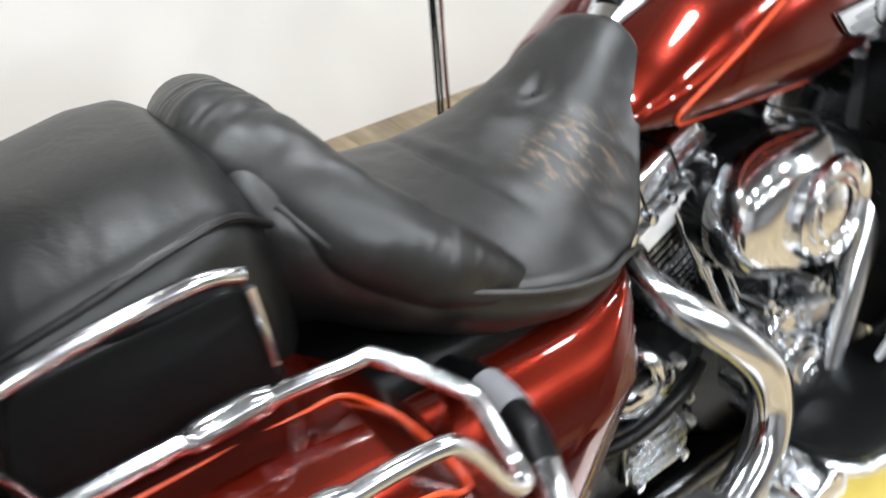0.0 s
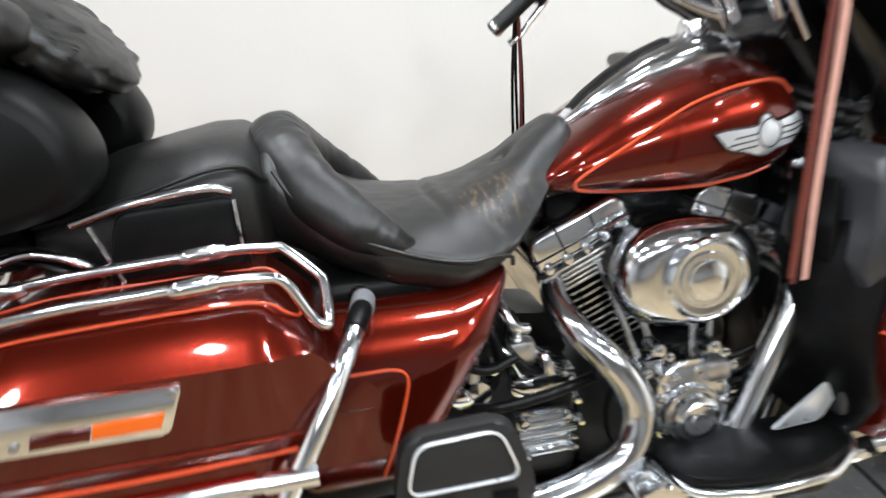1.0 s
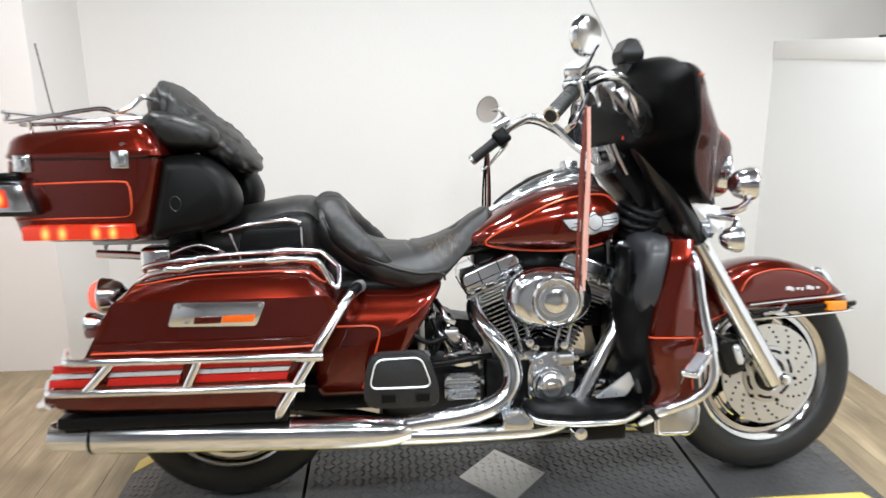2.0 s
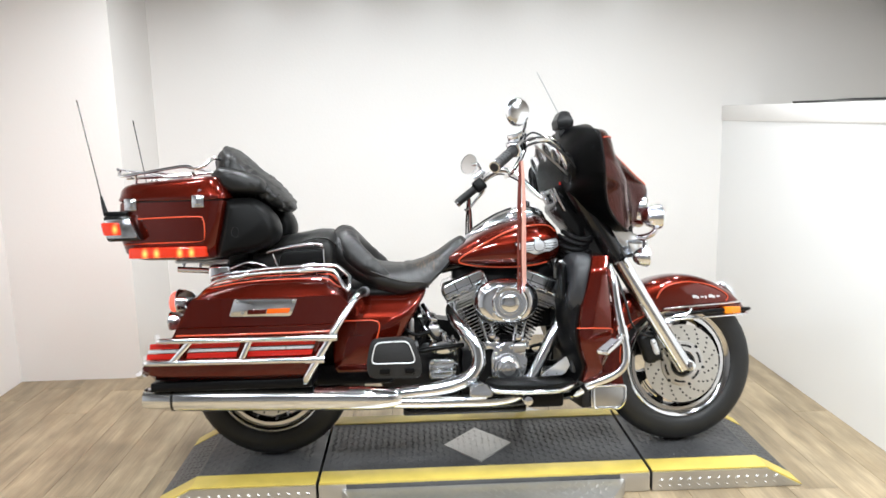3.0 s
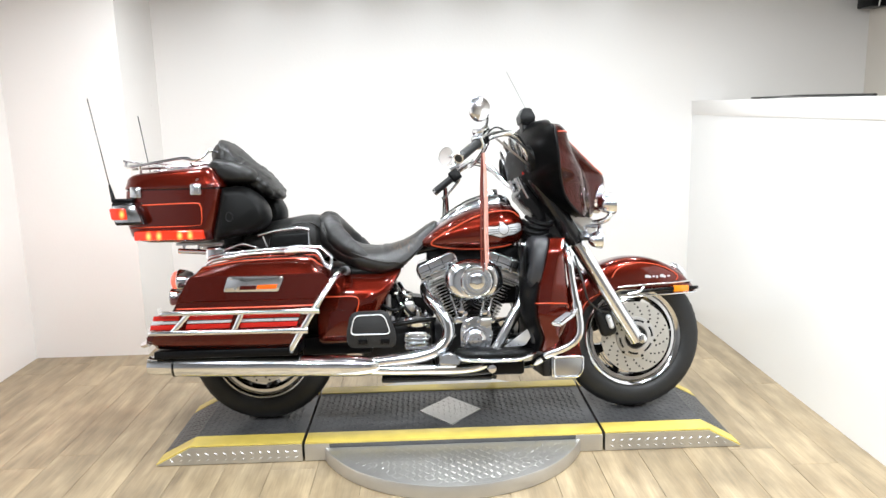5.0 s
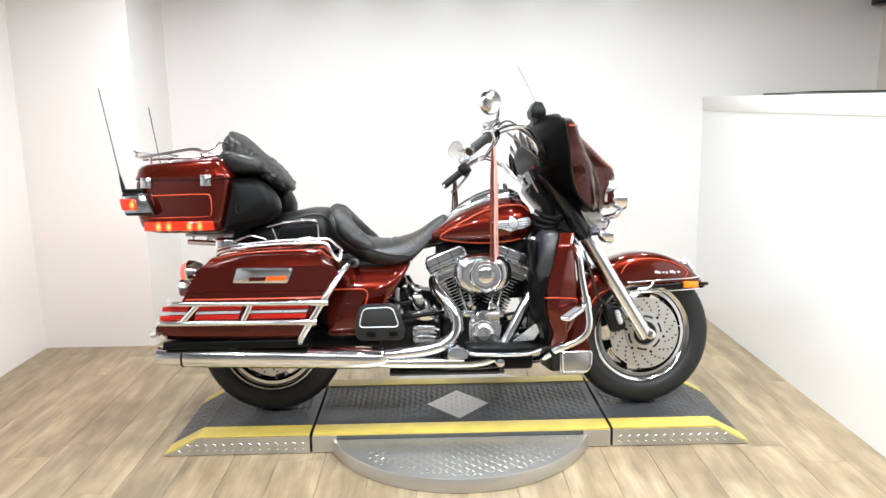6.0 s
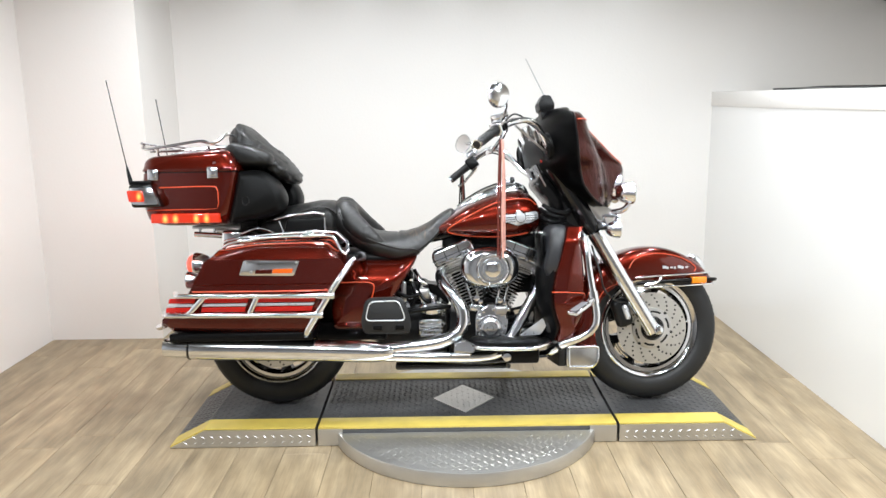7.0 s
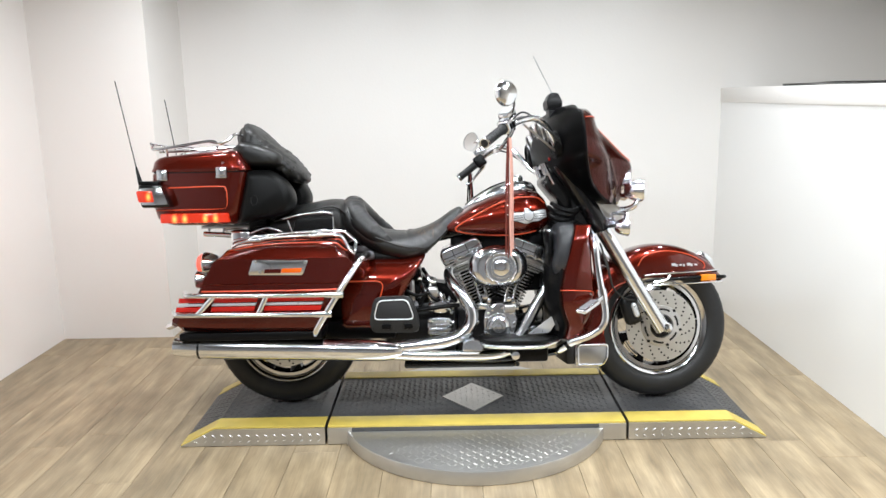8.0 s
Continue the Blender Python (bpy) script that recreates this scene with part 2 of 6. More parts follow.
def loft(loops, closed=True, caps=True, bm=None):
    bm = bm or bmesh.new()
    rings = [[bm.verts.new(p) for p in lp] for lp in loops]
    ring_faces(bm, rings, closed, caps)
    return bm


def spline(pts, per=8):
    """Catmull-Rom through pts (tuples of any length)."""
    p = [np.array(q, float) for q in pts]
    p = [2 * p[0] - p[1]] + p + [2 * p[-1] - p[-2]]
    out = []
    for i in range(1, len(p) - 2):
        for k in range(per):
            t = k / per
            out.append(0.5 * (2 * p[i] + (p[i + 1] - p[i - 1]) * t + (2 * p[i - 1] - 5 * p[i] + 4 * p[i + 1] - p[i + 2]) * t * t + (3 * p[i] - p[i - 1] - 3 * p[i + 1] + p[i + 2]) * t ** 3))
    out.append(p[-2])
    return out


def tube(pts, r, per=8, n=12, flat=1.0, bm=None, closed=False, up=(0, 1, 0)):
    """A swept tube; pts (x, y, z) or (x, y, z, radius). flat squeezes it along its side axis."""
    bm = bm or bmesh.new()
    q = spline([tuple(p) if len(p) == 4 else (*p, r) for p in pts], per) if per > 1 else [np.array(tuple(p) if len(p) == 4 else (*p, r), float) for p in pts]
    side = None
    rings = []
    for i, c in enumerate(q):
        a, b = q[max(i - 1, 0)][:3], q[min(i + 1, len(q) - 1)][:3]
        d = Vector(b - a).normalized()
        if side is None:
            u = Vector(up)
            if abs(u.dot(d)) > 0.95:
                u = Vector((1, 0, 0))
            side = (u - d * u.dot(d)).normalized()
        else:
            side = (side - d * side.dot(d)).normalized()
        o = d.cross(side)
        rings.append([bm.verts.new(Vector(c[:3]) + (side * math.cos(2 * math.pi * k / n) * flat + o * math.sin(2 * math.pi * k / n)) * c[3]) for k in range(n)])
    ring_faces(bm, rings, True, not closed)
    if closed:
        ring_faces(bm, [rings[-1], rings[0]], True, False)
    return bm


def revolve(profile, n=32, m=None, bm=None, caps=False):
    """profile: (radius, height) pairs, turned about the y axis (height along y)."""
    bm = bm or bmesh.new()
    rings = []
    made = []
    for r, h in profile:
        ring = [bm.verts.new((r * math.cos(2 * math.pi * k / n), h, r * math.sin(2 * math.pi * k / n))) for k in range(n)]
        rings.append(ring)
        made += ring
    ring_faces(bm, rings, True, caps)
    if m is not None:
        bmesh.ops.transform(bm, matrix=m, verts=made)
    return bm


def prism(outline, y0, y1, bevel=0.004, bm=None, m=None, seg=2):
    """An outline of (x, z) pairs, as thick as y0 to y1."""
    bm = bm or bmesh.new()
    a = [bm.verts.new((x, y0, z)) for x, z in outline]
    b = [bm.verts.new((x, y1, z)) for x, z in outline]
    n = len(a)
    fs = [bm.faces.new(a), bm.faces.new(b[::-1])]
    for i in range(n):
        j = (i + 1) % n
        fs.append(bm.faces.new((a[j], a[i], b[i], b[j])))
    if m is not None:
        bmesh.ops.transform(bm, matrix=m, verts=a + b)
    if bevel:
        es = list({e for f in fs[:2] for e in f.edges})
        bmesh.ops.bevel(bm, geom=es, offset=bevel, segments=seg, profile=0.5, affect="EDGES")
    return bm


def lerp(x, xs, ys):
    return float(np.interp(x, xs, ys))


def round_loop(outline, r, per=4):
    """Rounds the corners of a closed 2D outline."""
    out = []
    n = len(outline)
    for i in range(n):
        p0, p, p1 = (np.array(outline[k % n], float) for k in (i - 1, i, i + 1))
        d0, d1 = p0 - p, p1 - p
        l0, l1 = np.linalg.norm(d0), np.linalg.norm(d1)
        rr = min(r, l0 * 0.45, l1 * 0.45)
        a, b = p + d0 / l0 * rr, p + d1 / l1 * rr
        for k in range(per + 1):
            t = k / per
            out.append(tuple((1 - t) ** 2 * a + 2 * t * (1 - t) * p + t * t * b))
    return out


# ---- the room ----
XL, XR, YB, YL, YF = -1.57, 2.41, 1.66, 1.10, -5.0
LEDGE = 1.375
XFAR = 3.5
YBOOTH = -1.3


def wall(name, x0, x1, y0, y1, z0, z1, mat, label):
    bm = bmesh.new()
    box(bm, x0, x1, y0, y1, z0, z1)
    return tagged(part(name, bm, mat, None, smooth=0), label, "wall", kind="structure")


wall("wall_north", -0.93, XFAR + 0.1, YB, YB + 0.12, -0.05, CEILING, WHITE, "glossy white painted back wall of the photo booth")
wall("wall_north_return", XL - 0.1, -0.93, YL, YB + 0.12, -0.05, CEILING, WHITE, "white painted wall section standing forward of the back wall")
wall("wall_west", XL - 0.12, XL, YBOOTH, YL, -0.05, CEILING, WHITE, "white painted side wall of the photo booth")
# out of view: grey instead of white holds down fill and reflections
wall("wall_west_unseen", XL - 0.12, XL, YF, YBOOTH, -0.05, CEILING, SLATE, "plain grey unseen wall, added to limit fill and reflections")
wall("wall_east_low", XR, XR + 0.14, YBOOTH, YB, -0.05, LEDGE - 0.088, GLOSS, "glossy white low partition wall with bright reflections")
wall("wall_east", XFAR, XFAR + 0.12, YF, YB, -0.05, CEILING, CREAM, "beige painted wall beyond the low partition")
# unseen wall closing the room, its grey chosen for the reflections
wall("wall_south", XL - 0.12, XFAR + 0.12, YF - 0.12, YF, -0.05, CEILING, SLATE, "plain grey unseen wall closing the room, toned for reflections")
bm = bmesh.new()
box(bm, XR - 0.008, XR + 0.20, YBOOTH, YB, LEDGE - 0.088, LEDGE, 0.004)
tagged(part("trim_ledge", bm, WHITE), "white painted ledge capping the low partition", "ledge", kind="structure")
# unseen ceiling closing the room, dark grey to limit bounced light
bm = bmesh.new()
box(bm, XL - 0.12, XFAR + 0.12, YF - 0.12, YB + 0.12, CEILING, CEILING + 0.1)
tagged(part("ceiling", bm, DUSK, smooth=0), "plain grey unseen ceiling, dark to limit bounced light", "ceiling", kind="structure")
bm = bmesh.new()
box(bm, XL - 0.12, XFAR + 0.12, YF - 0.12, YB + 0.12, -0.12, -0.006)
floor = tagged(part("floor", bm, DARKSLOT, smooth=0), "light oak wood-look plank floor", "floor", kind="structure")
for lx, ly, watts in LAMPS:
    fx = thing("ceiling_light", "white round downlight hung from the ceiling on a rod", "ceiling light", Matrix.Translation((lx, ly, HUNG)), "ceiling lights")
    turn = Matrix.Rotation(radians(90), 4, "X")
    part("housing", revolve([(0, 0.03), (0.06, 0.028), (0.09, 0.012), (0.10, -0.05), (0.096, -0.052), (0.088, -0.045), (0, -0.045)], 28, turn), WHITE, fx)
    part("rod", tube([(0, 0, 0.02), (0, 0, CEILING - HUNG - 0.001)], 0.006, 1, 8), STEEL, fx)


# ---- turntable and ramps ----
TOP = 0.08
PF, PB = -0.325, 0.265


def lozenges(bm, x0, x1, y0, y1, z, pitch=0.024, size=0.0145, keep=None, slope=None):
    """Raised diamond-tread bars, alternately turned."""
    nx, ny = int((x1 - x0) / pitch), int((y1 - y0) / pitch)
    for i in range(nx):
        for j in range(ny):
            x, y = x0 + (i + 0.5) * pitch, y0 + (j + 0.5) * pitch
            if keep and not keep(x, y):
                continue
            s = 1 if (i + j) % 2 else -1
            c, d = 0.707 * size, 0.707 * size * s
            e, g = 0.20 * size, -0.20 * size * s
            zz = z if slope is None else slope(x, y)
            v = [bm.verts.new((x + a, y + b, zz + h)) for a, b, h in ((-c, -d, 0), (-e * s, -g * s, 0), (c, d, 0), (e * s, g * s, 0), (0, 0, 0.0018))]
            for k in range(4):
                bm.faces.new((v[k], v[(k + 1) % 4], v[4]))


def platform():
    t = thing("turntable", "motorcycle turntable platform of grey and bare diamond plate on the floor", "turntable")
    x0, x1 = 0.195, 1.385
    bm = bmesh.new()
    box(bm, x0, x1, PF, PB, 0.004, TOP - 0.004, 0.003)
    part("deck", bm, TREAD, t, "dark grey painted diamond plate deck")
    bm = bmesh.new()
    lozenges(bm, x0 + 0.01, x1 - 0.01, PF + 0.094, PB - 0.08, TOP - 0.003, keep=lambda x, y: abs(x - 0.785) / 0.135 + abs(y + 0.05) / 0.155 > 1.06)
    tagged(part("tread", bm, TREAD, t, smooth=0), kind="stuff")
    for ya, yb in ((PF - 0.001, PF + 0.088), (PB - 0.075, PB + 0.001)):
        bm = bmesh.new()
        box(bm, x0 + 0.002, x1 - 0.002, ya, yb, TOP - 0.01, TOP, 0.001)
        part("stripe", bm, YELLOW, t, "scuffed yellow edge stripe")
    bm = bmesh.new()
    a = [bm.verts.new((0.785 + 0.133 * c, -0.05 + 0.153 * s, z)) for z in (TOP - 0.004, TOP + 0.0005) for c, s in ((1, 0), (0, 1), (-1, 0), (0, -1))]
    ring_faces(bm, [a[:4], a[4:]])
    lozenges(bm, 0.65, 0.92, -0.205, 0.105, TOP, 0.024, 0.0145, keep=lambda x, y: abs(x - 0.785) / 0.133 + abs(y + 0.05) / 0.153 < 0.9)
    part("inspection_plate", bm, PLATE, t, "bare metal diamond-shaped tread plate", smooth=0)
    # round plate under the deck
    cx, cy, r, low = 0.785, -0.124, 0.550, 0.054
    half = lambda y: math.sqrt(max(0, r * r - (y - cy) ** 2))
    for sgn, y_in in ((-1, PF - 0.004), (1, PB + 0.004)):
        a0 = math.asin((y_in - cy) / r)
        angs = np.linspace(a0, sgn * math.pi - a0 if sgn > 0 else -math.pi - a0, 49)
        arc = [(cx + r * math.cos(a), cy + r * math.sin(a)) for a in angs]
        bm = bmesh.new()
        lo = [bm.verts.new((x, y, 0.002)) for x, y in arc]
        mid = [bm.verts.new((x, y, low - 0.005)) for x, y in arc]
        hi = [bm.verts.new((cx + (x - cx) * 0.995, y_in + (y - y_in) * 0.992, low)) for x, y in arc]
        ring_faces(bm, [lo, mid, hi])
        lozenges(bm, cx - r, cx + r, min(arc[24][1], y_in), max(arc[24][1], y_in), low, 0.024, 0.0150, keep=lambda x, y: (x - cx) ** 2 + (y - cy) ** 2 < (r - 0.03) ** 2 and abs(y - y_in) > 0.015)
        part("round_plate", bm, PLATE, t, "bare diamond plate segment of the round table", smooth=30)
    for xa, xb in ((x0, cx - half(PF) + 0.02), (cx + half(PF) - 0.02, x1)):
        bm = bmesh.new()
        box(bm, xa, xb, PF - 0.006, PF - 0.0005, 0.003, TOP - 0.008, 0.001)
        part("skirt", bm, PLATE, t)
    # end ramps
    for side, xa, xb in ((-1, 0.185, -0.395), (1, 1.395, 1.945)):
        ramp = thing("ramp", "sloping grey tread ramp with yellow edges beside the turntable", "ramp", group="ramps at the turntable")
        xk = xa + (xb - xa) * 0.76
        zz = lambda x: TOP - 0.004 if (x - xk) * side <= 0 else (TOP - 0.004) * (1 - (x - xk) / (xb - xk)) + 0.004
        bm = bmesh.new()
        outline = [(xa, 0.003), (xa, zz(xa)), (xk, zz(xk)), (xb, 0.006), (xb, 0.003)]
        prism(outline, PF, PB, 0.002, bm)
        part("deck", bm, TREAD, ramp, smooth=0)
        bm = bmesh.new()
        lo, hi = min(xa, xb), max(xa, xb)
        lozenges(bm, lo + 0.015, hi - 0.02, PF + 0.094, PB - 0.08, TOP, slope=lambda x, y: zz(x) + 0.0005)
        tagged(part("tread", bm, TREAD, ramp, smooth=0), kind="stuff")
        for ya, yb in ((PF - 0.001, PF + 0.088), (PB - 0.075, PB + 0.001)):
            bm = bmesh.new()
            for (p, q) in ((xa, xk), (xk, xb)):
                v = [bm.verts.new((x, y, zz(x) + h)) for h in (-0.002, 0.004) for x, y in ((p, ya), (q, ya), (q, yb), (p, yb))]
                ring_faces(bm, [v[:4], v[4:]])
            part("stripe", bm, YELLOW, ramp, smooth=0)
        bm = bmesh.new()
        prism([(xa, 0.003), (xa, zz(xa) - 0.003), (xk, zz(xk) - 0.003), (xb, 0.003)], PF - 0.007, PF - 0.001, 0, bm)
        v0 = [(x, z) for x in np.arange(min(xa, xb) + 0.03, max(xa, xb), 0.035) for z in (0.02, 0.045, 0.068) if z < zz(x) - 0.012]
        for i, (x, z) in enumerate(v0):
            s = 1 if i % 2 else -1
            v = [bm.verts.new((x + a, PF - 0.0075 - h, z + b * s)) for a, b, h in ((-0.009, -0.006, 0), (-0.002, 0.003, 0), (0.009, 0.006, 0), (0.002, -0.003, 0), (0, 0, 0.003))]
            for k in range(4):
                bm.faces.new((v[k], v[(k + 1) % 4], v[4]))
        part("skirt", bm, PLATE, ramp, "bare diamond plate side", smooth=0)


platform()

# ---- motorcycle: frame of its own, leaning on its stand ----
LEANING, STEER, RAKE = 7.0, 8.0, 26.0
BIKE = Matrix.Translation((0, -0.055, TOP)) @ Matrix.Rotation(radians(-LEANING), 4, "X")
SA = Vector((1.22, 0, 0.83))
STEERED = Matrix.Translation(SA) @ Matrix.Rotation(radians(STEER), 4, Vector((-math.sin(radians(RAKE)), 0, math.cos(radians(RAKE))))) @ Matrix.Translation(-SA)
WHEELED = Matrix.Translation(SA) @ Matrix.Rotation(radians(6.5), 4, Vector((-math.sin(radians(RAKE)), 0, math.cos(radians(RAKE))))) @ Matrix.Translation(-SA)
bike = thing("motorcycle", "dark red touring motorcycle with chrome trim leaning on its stand", "motorcycle", BIKE)


def bp(name, bm, mat, parent=bike, label="", smooth=40, steer=False):
    if steer:
        bmesh.ops.transform(bm, matrix=WHEELED if steer == "wheel" else STEERED, verts=bm.verts)
    return part(name, bm, mat, parent, label, smooth)


DISC = material("worn_disc_steel", (0.66, 0.645, 0.61), 0.36, 1.0, 0, 0.14, 18, 0.0003, 90, 0.1)
RIMS = material("polished_rim", (0.64, 0.64, 0.65), 0.10, 1.0, 0, 0.06, 14, 0.0003, 40, 0.05)


def wheel(x, steer, width):
    """Tyre, rim, hub and spokes about (x, 0, 0.31)."""
    R = 0.305
    m = Matrix.Translation((x, 0, R)) @ Matrix.Diagonal((R / 0.312, 1, R / 0.312, 1))
    h = width / 2
    rubber = revolve([(0.212, -h * 0.62), (0.221, -h * 0.84), (0.232, -h * 0.95), (0.257, -h), (0.283, -h * 0.92), (0.300, -h * 0.72), (0.309, -h * 0.4), (0.312, 0), (0.309, h * 0.4), (0.300, h * 0.72), (0.283, h * 0.92), (0.257, h), (0.232, h * 0.95), (0.221, h * 0.84), (0.212, h * 0.62)], 72, m)
    tyre = bp("tyre", rubber, RUBBER, bike, "black rubber tyre", 50, steer)
    bm = bmesh.new()
    for k in range(48):
        for s in (-1, 1):
            a = 2 * math.pi * (k + (0.5 if s > 0 else 0)) / 48
            mm = m @ Matrix.Rotation(-a, 4, "Y") @ Matrix.Translation((0.3107, s * h * 0.27, 0)) @ Matrix.Rotation(s * 0.6, 4, "X")
            box(bm, -0.004, 0.0, -h * 0.17, h * 0.17, -0.002, 0.002, m=mm)
    tagged(bp("tread_groove", bm, DARKSLOT, tyre, "", 0, steer), kind="stuff")
    lip = [(0.178, -h * 0.52), (0.180, -h * 0.60), (0.192, -h * 0.60), (0.1925, -h * 0.54), (0.1945, -h * 0.54), (0.1955, -h * 0.66), (0.206, -h * 0.80), (0.214, -h * 0.84), (0.218, -h * 0.80), (0.219, -h * 0.66)]
    rim = bp("rim", revolve(lip + [(r, -y) for r, y in lip[::-1]], 72, m), RIMS, bike, "polished wheel rim", 35, steer)
    bp("barrel", revolve([(0.1785, -h * 0.53), (0.172, -h * 0.3), (0.168, 0), (0.172, h * 0.3), (0.1785, h * 0.53)], 64, m), BLACK, rim, "black rim barrel", 40, steer)
    bp("hub", revolve([(0.0, -0.05), (0.028, -0.05), (0.045, -0.045), (0.055, -0.03), (0.055, 0.03), (0.045, 0.045), (0, 0.05)], 32, m), IRON, rim, "", 40, steer)
    for k in range(9):
        bm = bmesh.new()
        mm = m @ Matrix.Rotation(-2 * math.pi * k / 9, 4, "Y")
        loops = []
        for r, w, y in ((0.045, 0.020, 0.034), (0.09, 0.014, 0.026), (0.14, 0.016, 0.026), (0.165, 0.024, 0.030), (0.174, 0.034, 0.032)):
            loops.append([mm @ Vector((r, yy, zz)) for yy, zz in ((-y, -w * 0.7), (-y * 0.8, -w), (y * 0.8, -w), (y, -w * 0.7), (y, w * 0.7), (y * 0.8, w), (-y * 0.8, w), (-y, w * 0.7))])
        bp("spoke", loft(loops, bm=bm), BLACK, rim, "", 40, steer)
        if k % 3 == 0:
            a0 = 2 * math.pi * (k + 0.5) / 9
            arc = [m @ Vector((0.160 * math.cos(-a), -0.030, 0.160 * math.sin(-a))) for a in np.linspace(a0 - 0.26, a0 + 0.26, 9)]
            bp("slot_edge", tube([tuple(p) for p in arc], 0.007, 1, 8), RIMS, rim, "polished slot edge", 40, steer)
    bp("valve_stem", tube([tuple(m @ Vector((0.186, -h * 0.5, 0.02))), tuple(m @ Vector((0.165, -h * 0.62, 0.018)))], 0.004, 1, 8), CHROME, rim, "", 40, steer)
    return m


def disc(x, steer, y, r, mat=DISC):
    m = Matrix.Translation((x, y, 0.305))
    bm = revolve([(r * 0.565, -0.0025), (r, -0.0025), (r, 0.0025), (r * 0.565, 0.0025), (r * 0.565, -0.0025)], 64, m)
    d = bp("brake_disc", bm, mat, bike, "drilled steel brake disc", 30, steer)
    bm = bmesh.new()
    for k in range(60):
        rr = r * (0.66, 0.75, 0.84, 0.93)[k % 4]
        a = 2 * math.pi * k / 60
        revolve([(0, -0.0032), (0.0042, -0.0032), (0.0042, -0.0015)], 8, m @ Matrix.Translation((rr * math.cos(a), 0, rr * math.sin(a))), bm)
    tagged(bp("drill_holes", bm, DARKSLOT, d, "", 30, steer), kind="stuff")
    bp("carrier", revolve([(r * 0.30, -0.004), (r * 0.34, -0.010), (r * 0.56, -0.007), (r * 0.575, -0.0035), (r * 0.575, 0.003), (r * 0.30, 0.003)], 48, m), ALLOY, d, "machined disc carrier", 30, steer)
    for k in range(6):
        a0 = 2 * math.pi * k / 6
        arc = [m @ Vector((r * 0.47 * math.cos(a), -0.0088, r * 0.47 * math.sin(a))) for a in np.linspace(a0, a0 + 0.62, 7)]
        bp("carrier_slot", tube([tuple(p) for p in arc], 0.0042, 1, 8), DARKSLOT, d, "", 40, steer)
        a1 = a0 + 0.83
        bp("rivet", revolve([(0, -0.0125), (0.005, -0.012), (0.0065, -0.006)], 10, m @ Matrix.Translation((r * 0.56 * math.cos(a1), 0, r * 0.56 * math.sin(a1)))), IRON, d, "", 30, steer)
    bp("hub_cover", revolve([(0, -0.020), (r * 0.18, -0.019), (r * 0.22, -0.012), (r * 0.30, -0.011), (r * 0.31, -0.002)], 32, m), IRON, d, "", 30, steer)
    return d


FX = 1.572
wheel(0.0, False, 0.135)
wheel(FX, "wheel", 0.125)
disc(FX, "wheel", -0.072, 0.150)
disc(0.0, False, -0.075, 0.140)


# fuel tank
TX = [0.665, 0.69, 0.73, 0.80, 0.87, 0.94, 1.01, 1.06, 1.09, 1.108, 1.115]
TZT = [0.735, 0.765, 0.795, 0.838, 0.868, 0.888, 0.897, 0.885, 0.855, 0.815, 0.79]
TZB = [0.722, 0.715, 0.708, 0.700, 0.694, 0.690, 0.696, 0.708, 0.728, 0.750, 0.77]
TW = [0.095, 0.122, 0.142, 0.159, 0.170, 0.178, 0.176, 0.163, 0.14, 0.10, 0.05]


def tank_section(x, n=40):
    zt, zb, w = lerp(x, TX, TZT), lerp(x, TX, TZB), lerp(x, TX, TW)
    zc = zb + (zt - zb) * 0.42
    out = []
    for k in range(n):
        a = 2 * math.pi * k / n
        c, s = math.cos(a), math.sin(a)
        y = w * math.copysign(abs(c) ** 0.72, c)
        z = zc + ((zt - zc) if s > 0 else (zc - zb)) * math.copysign(abs(s) ** 0.80, s)
        out.append((x, y, z))
    return out


def tank_side(x, z, off=0.0):
    """The tank's right-hand surface at x and z."""
    zt, zb, w = lerp(x, TX, TZT), lerp(x, TX, TZB), lerp(x, TX, TW)
    zc = zb + (zt - zb) * 0.42
    s = (z - zc) / ((zt - zc) if z > zc else (zc - zb))
    s = min(0.999, abs(s)) ** (1 / 0.80)
    return (x, -(w * math.sqrt(max(0, 1 - s * s)) ** 0.72 + off), z)


xs = [lerp(i, [0, 36], [0.665, 1.115]) for i in range(37)]
tank = bp("fuel_tank", loft([tank_section(x) for x in xs]), RED, bike, "dark red metallic fuel tank", 60)
TEAR = [(1.085, 0.835), (1.05, 0.858), (0.98, 0.858), (0.90, 0.838), (0.82, 0.800), (0.76, 0.766), (0.729, 0.746), (0.722, 0.734), (0.735, 0.724), (0.80, 0.712), (0.90, 0.706), (1.0, 0.712), (1.05, 0.722)]
bp("pinstripe", tube([tank_side(float(x), float(z), 0.0018) for x, z in spline(TEAR, 6)], 0.0025, 1, 8), ORANGE, tank, "orange pinstripe loop")


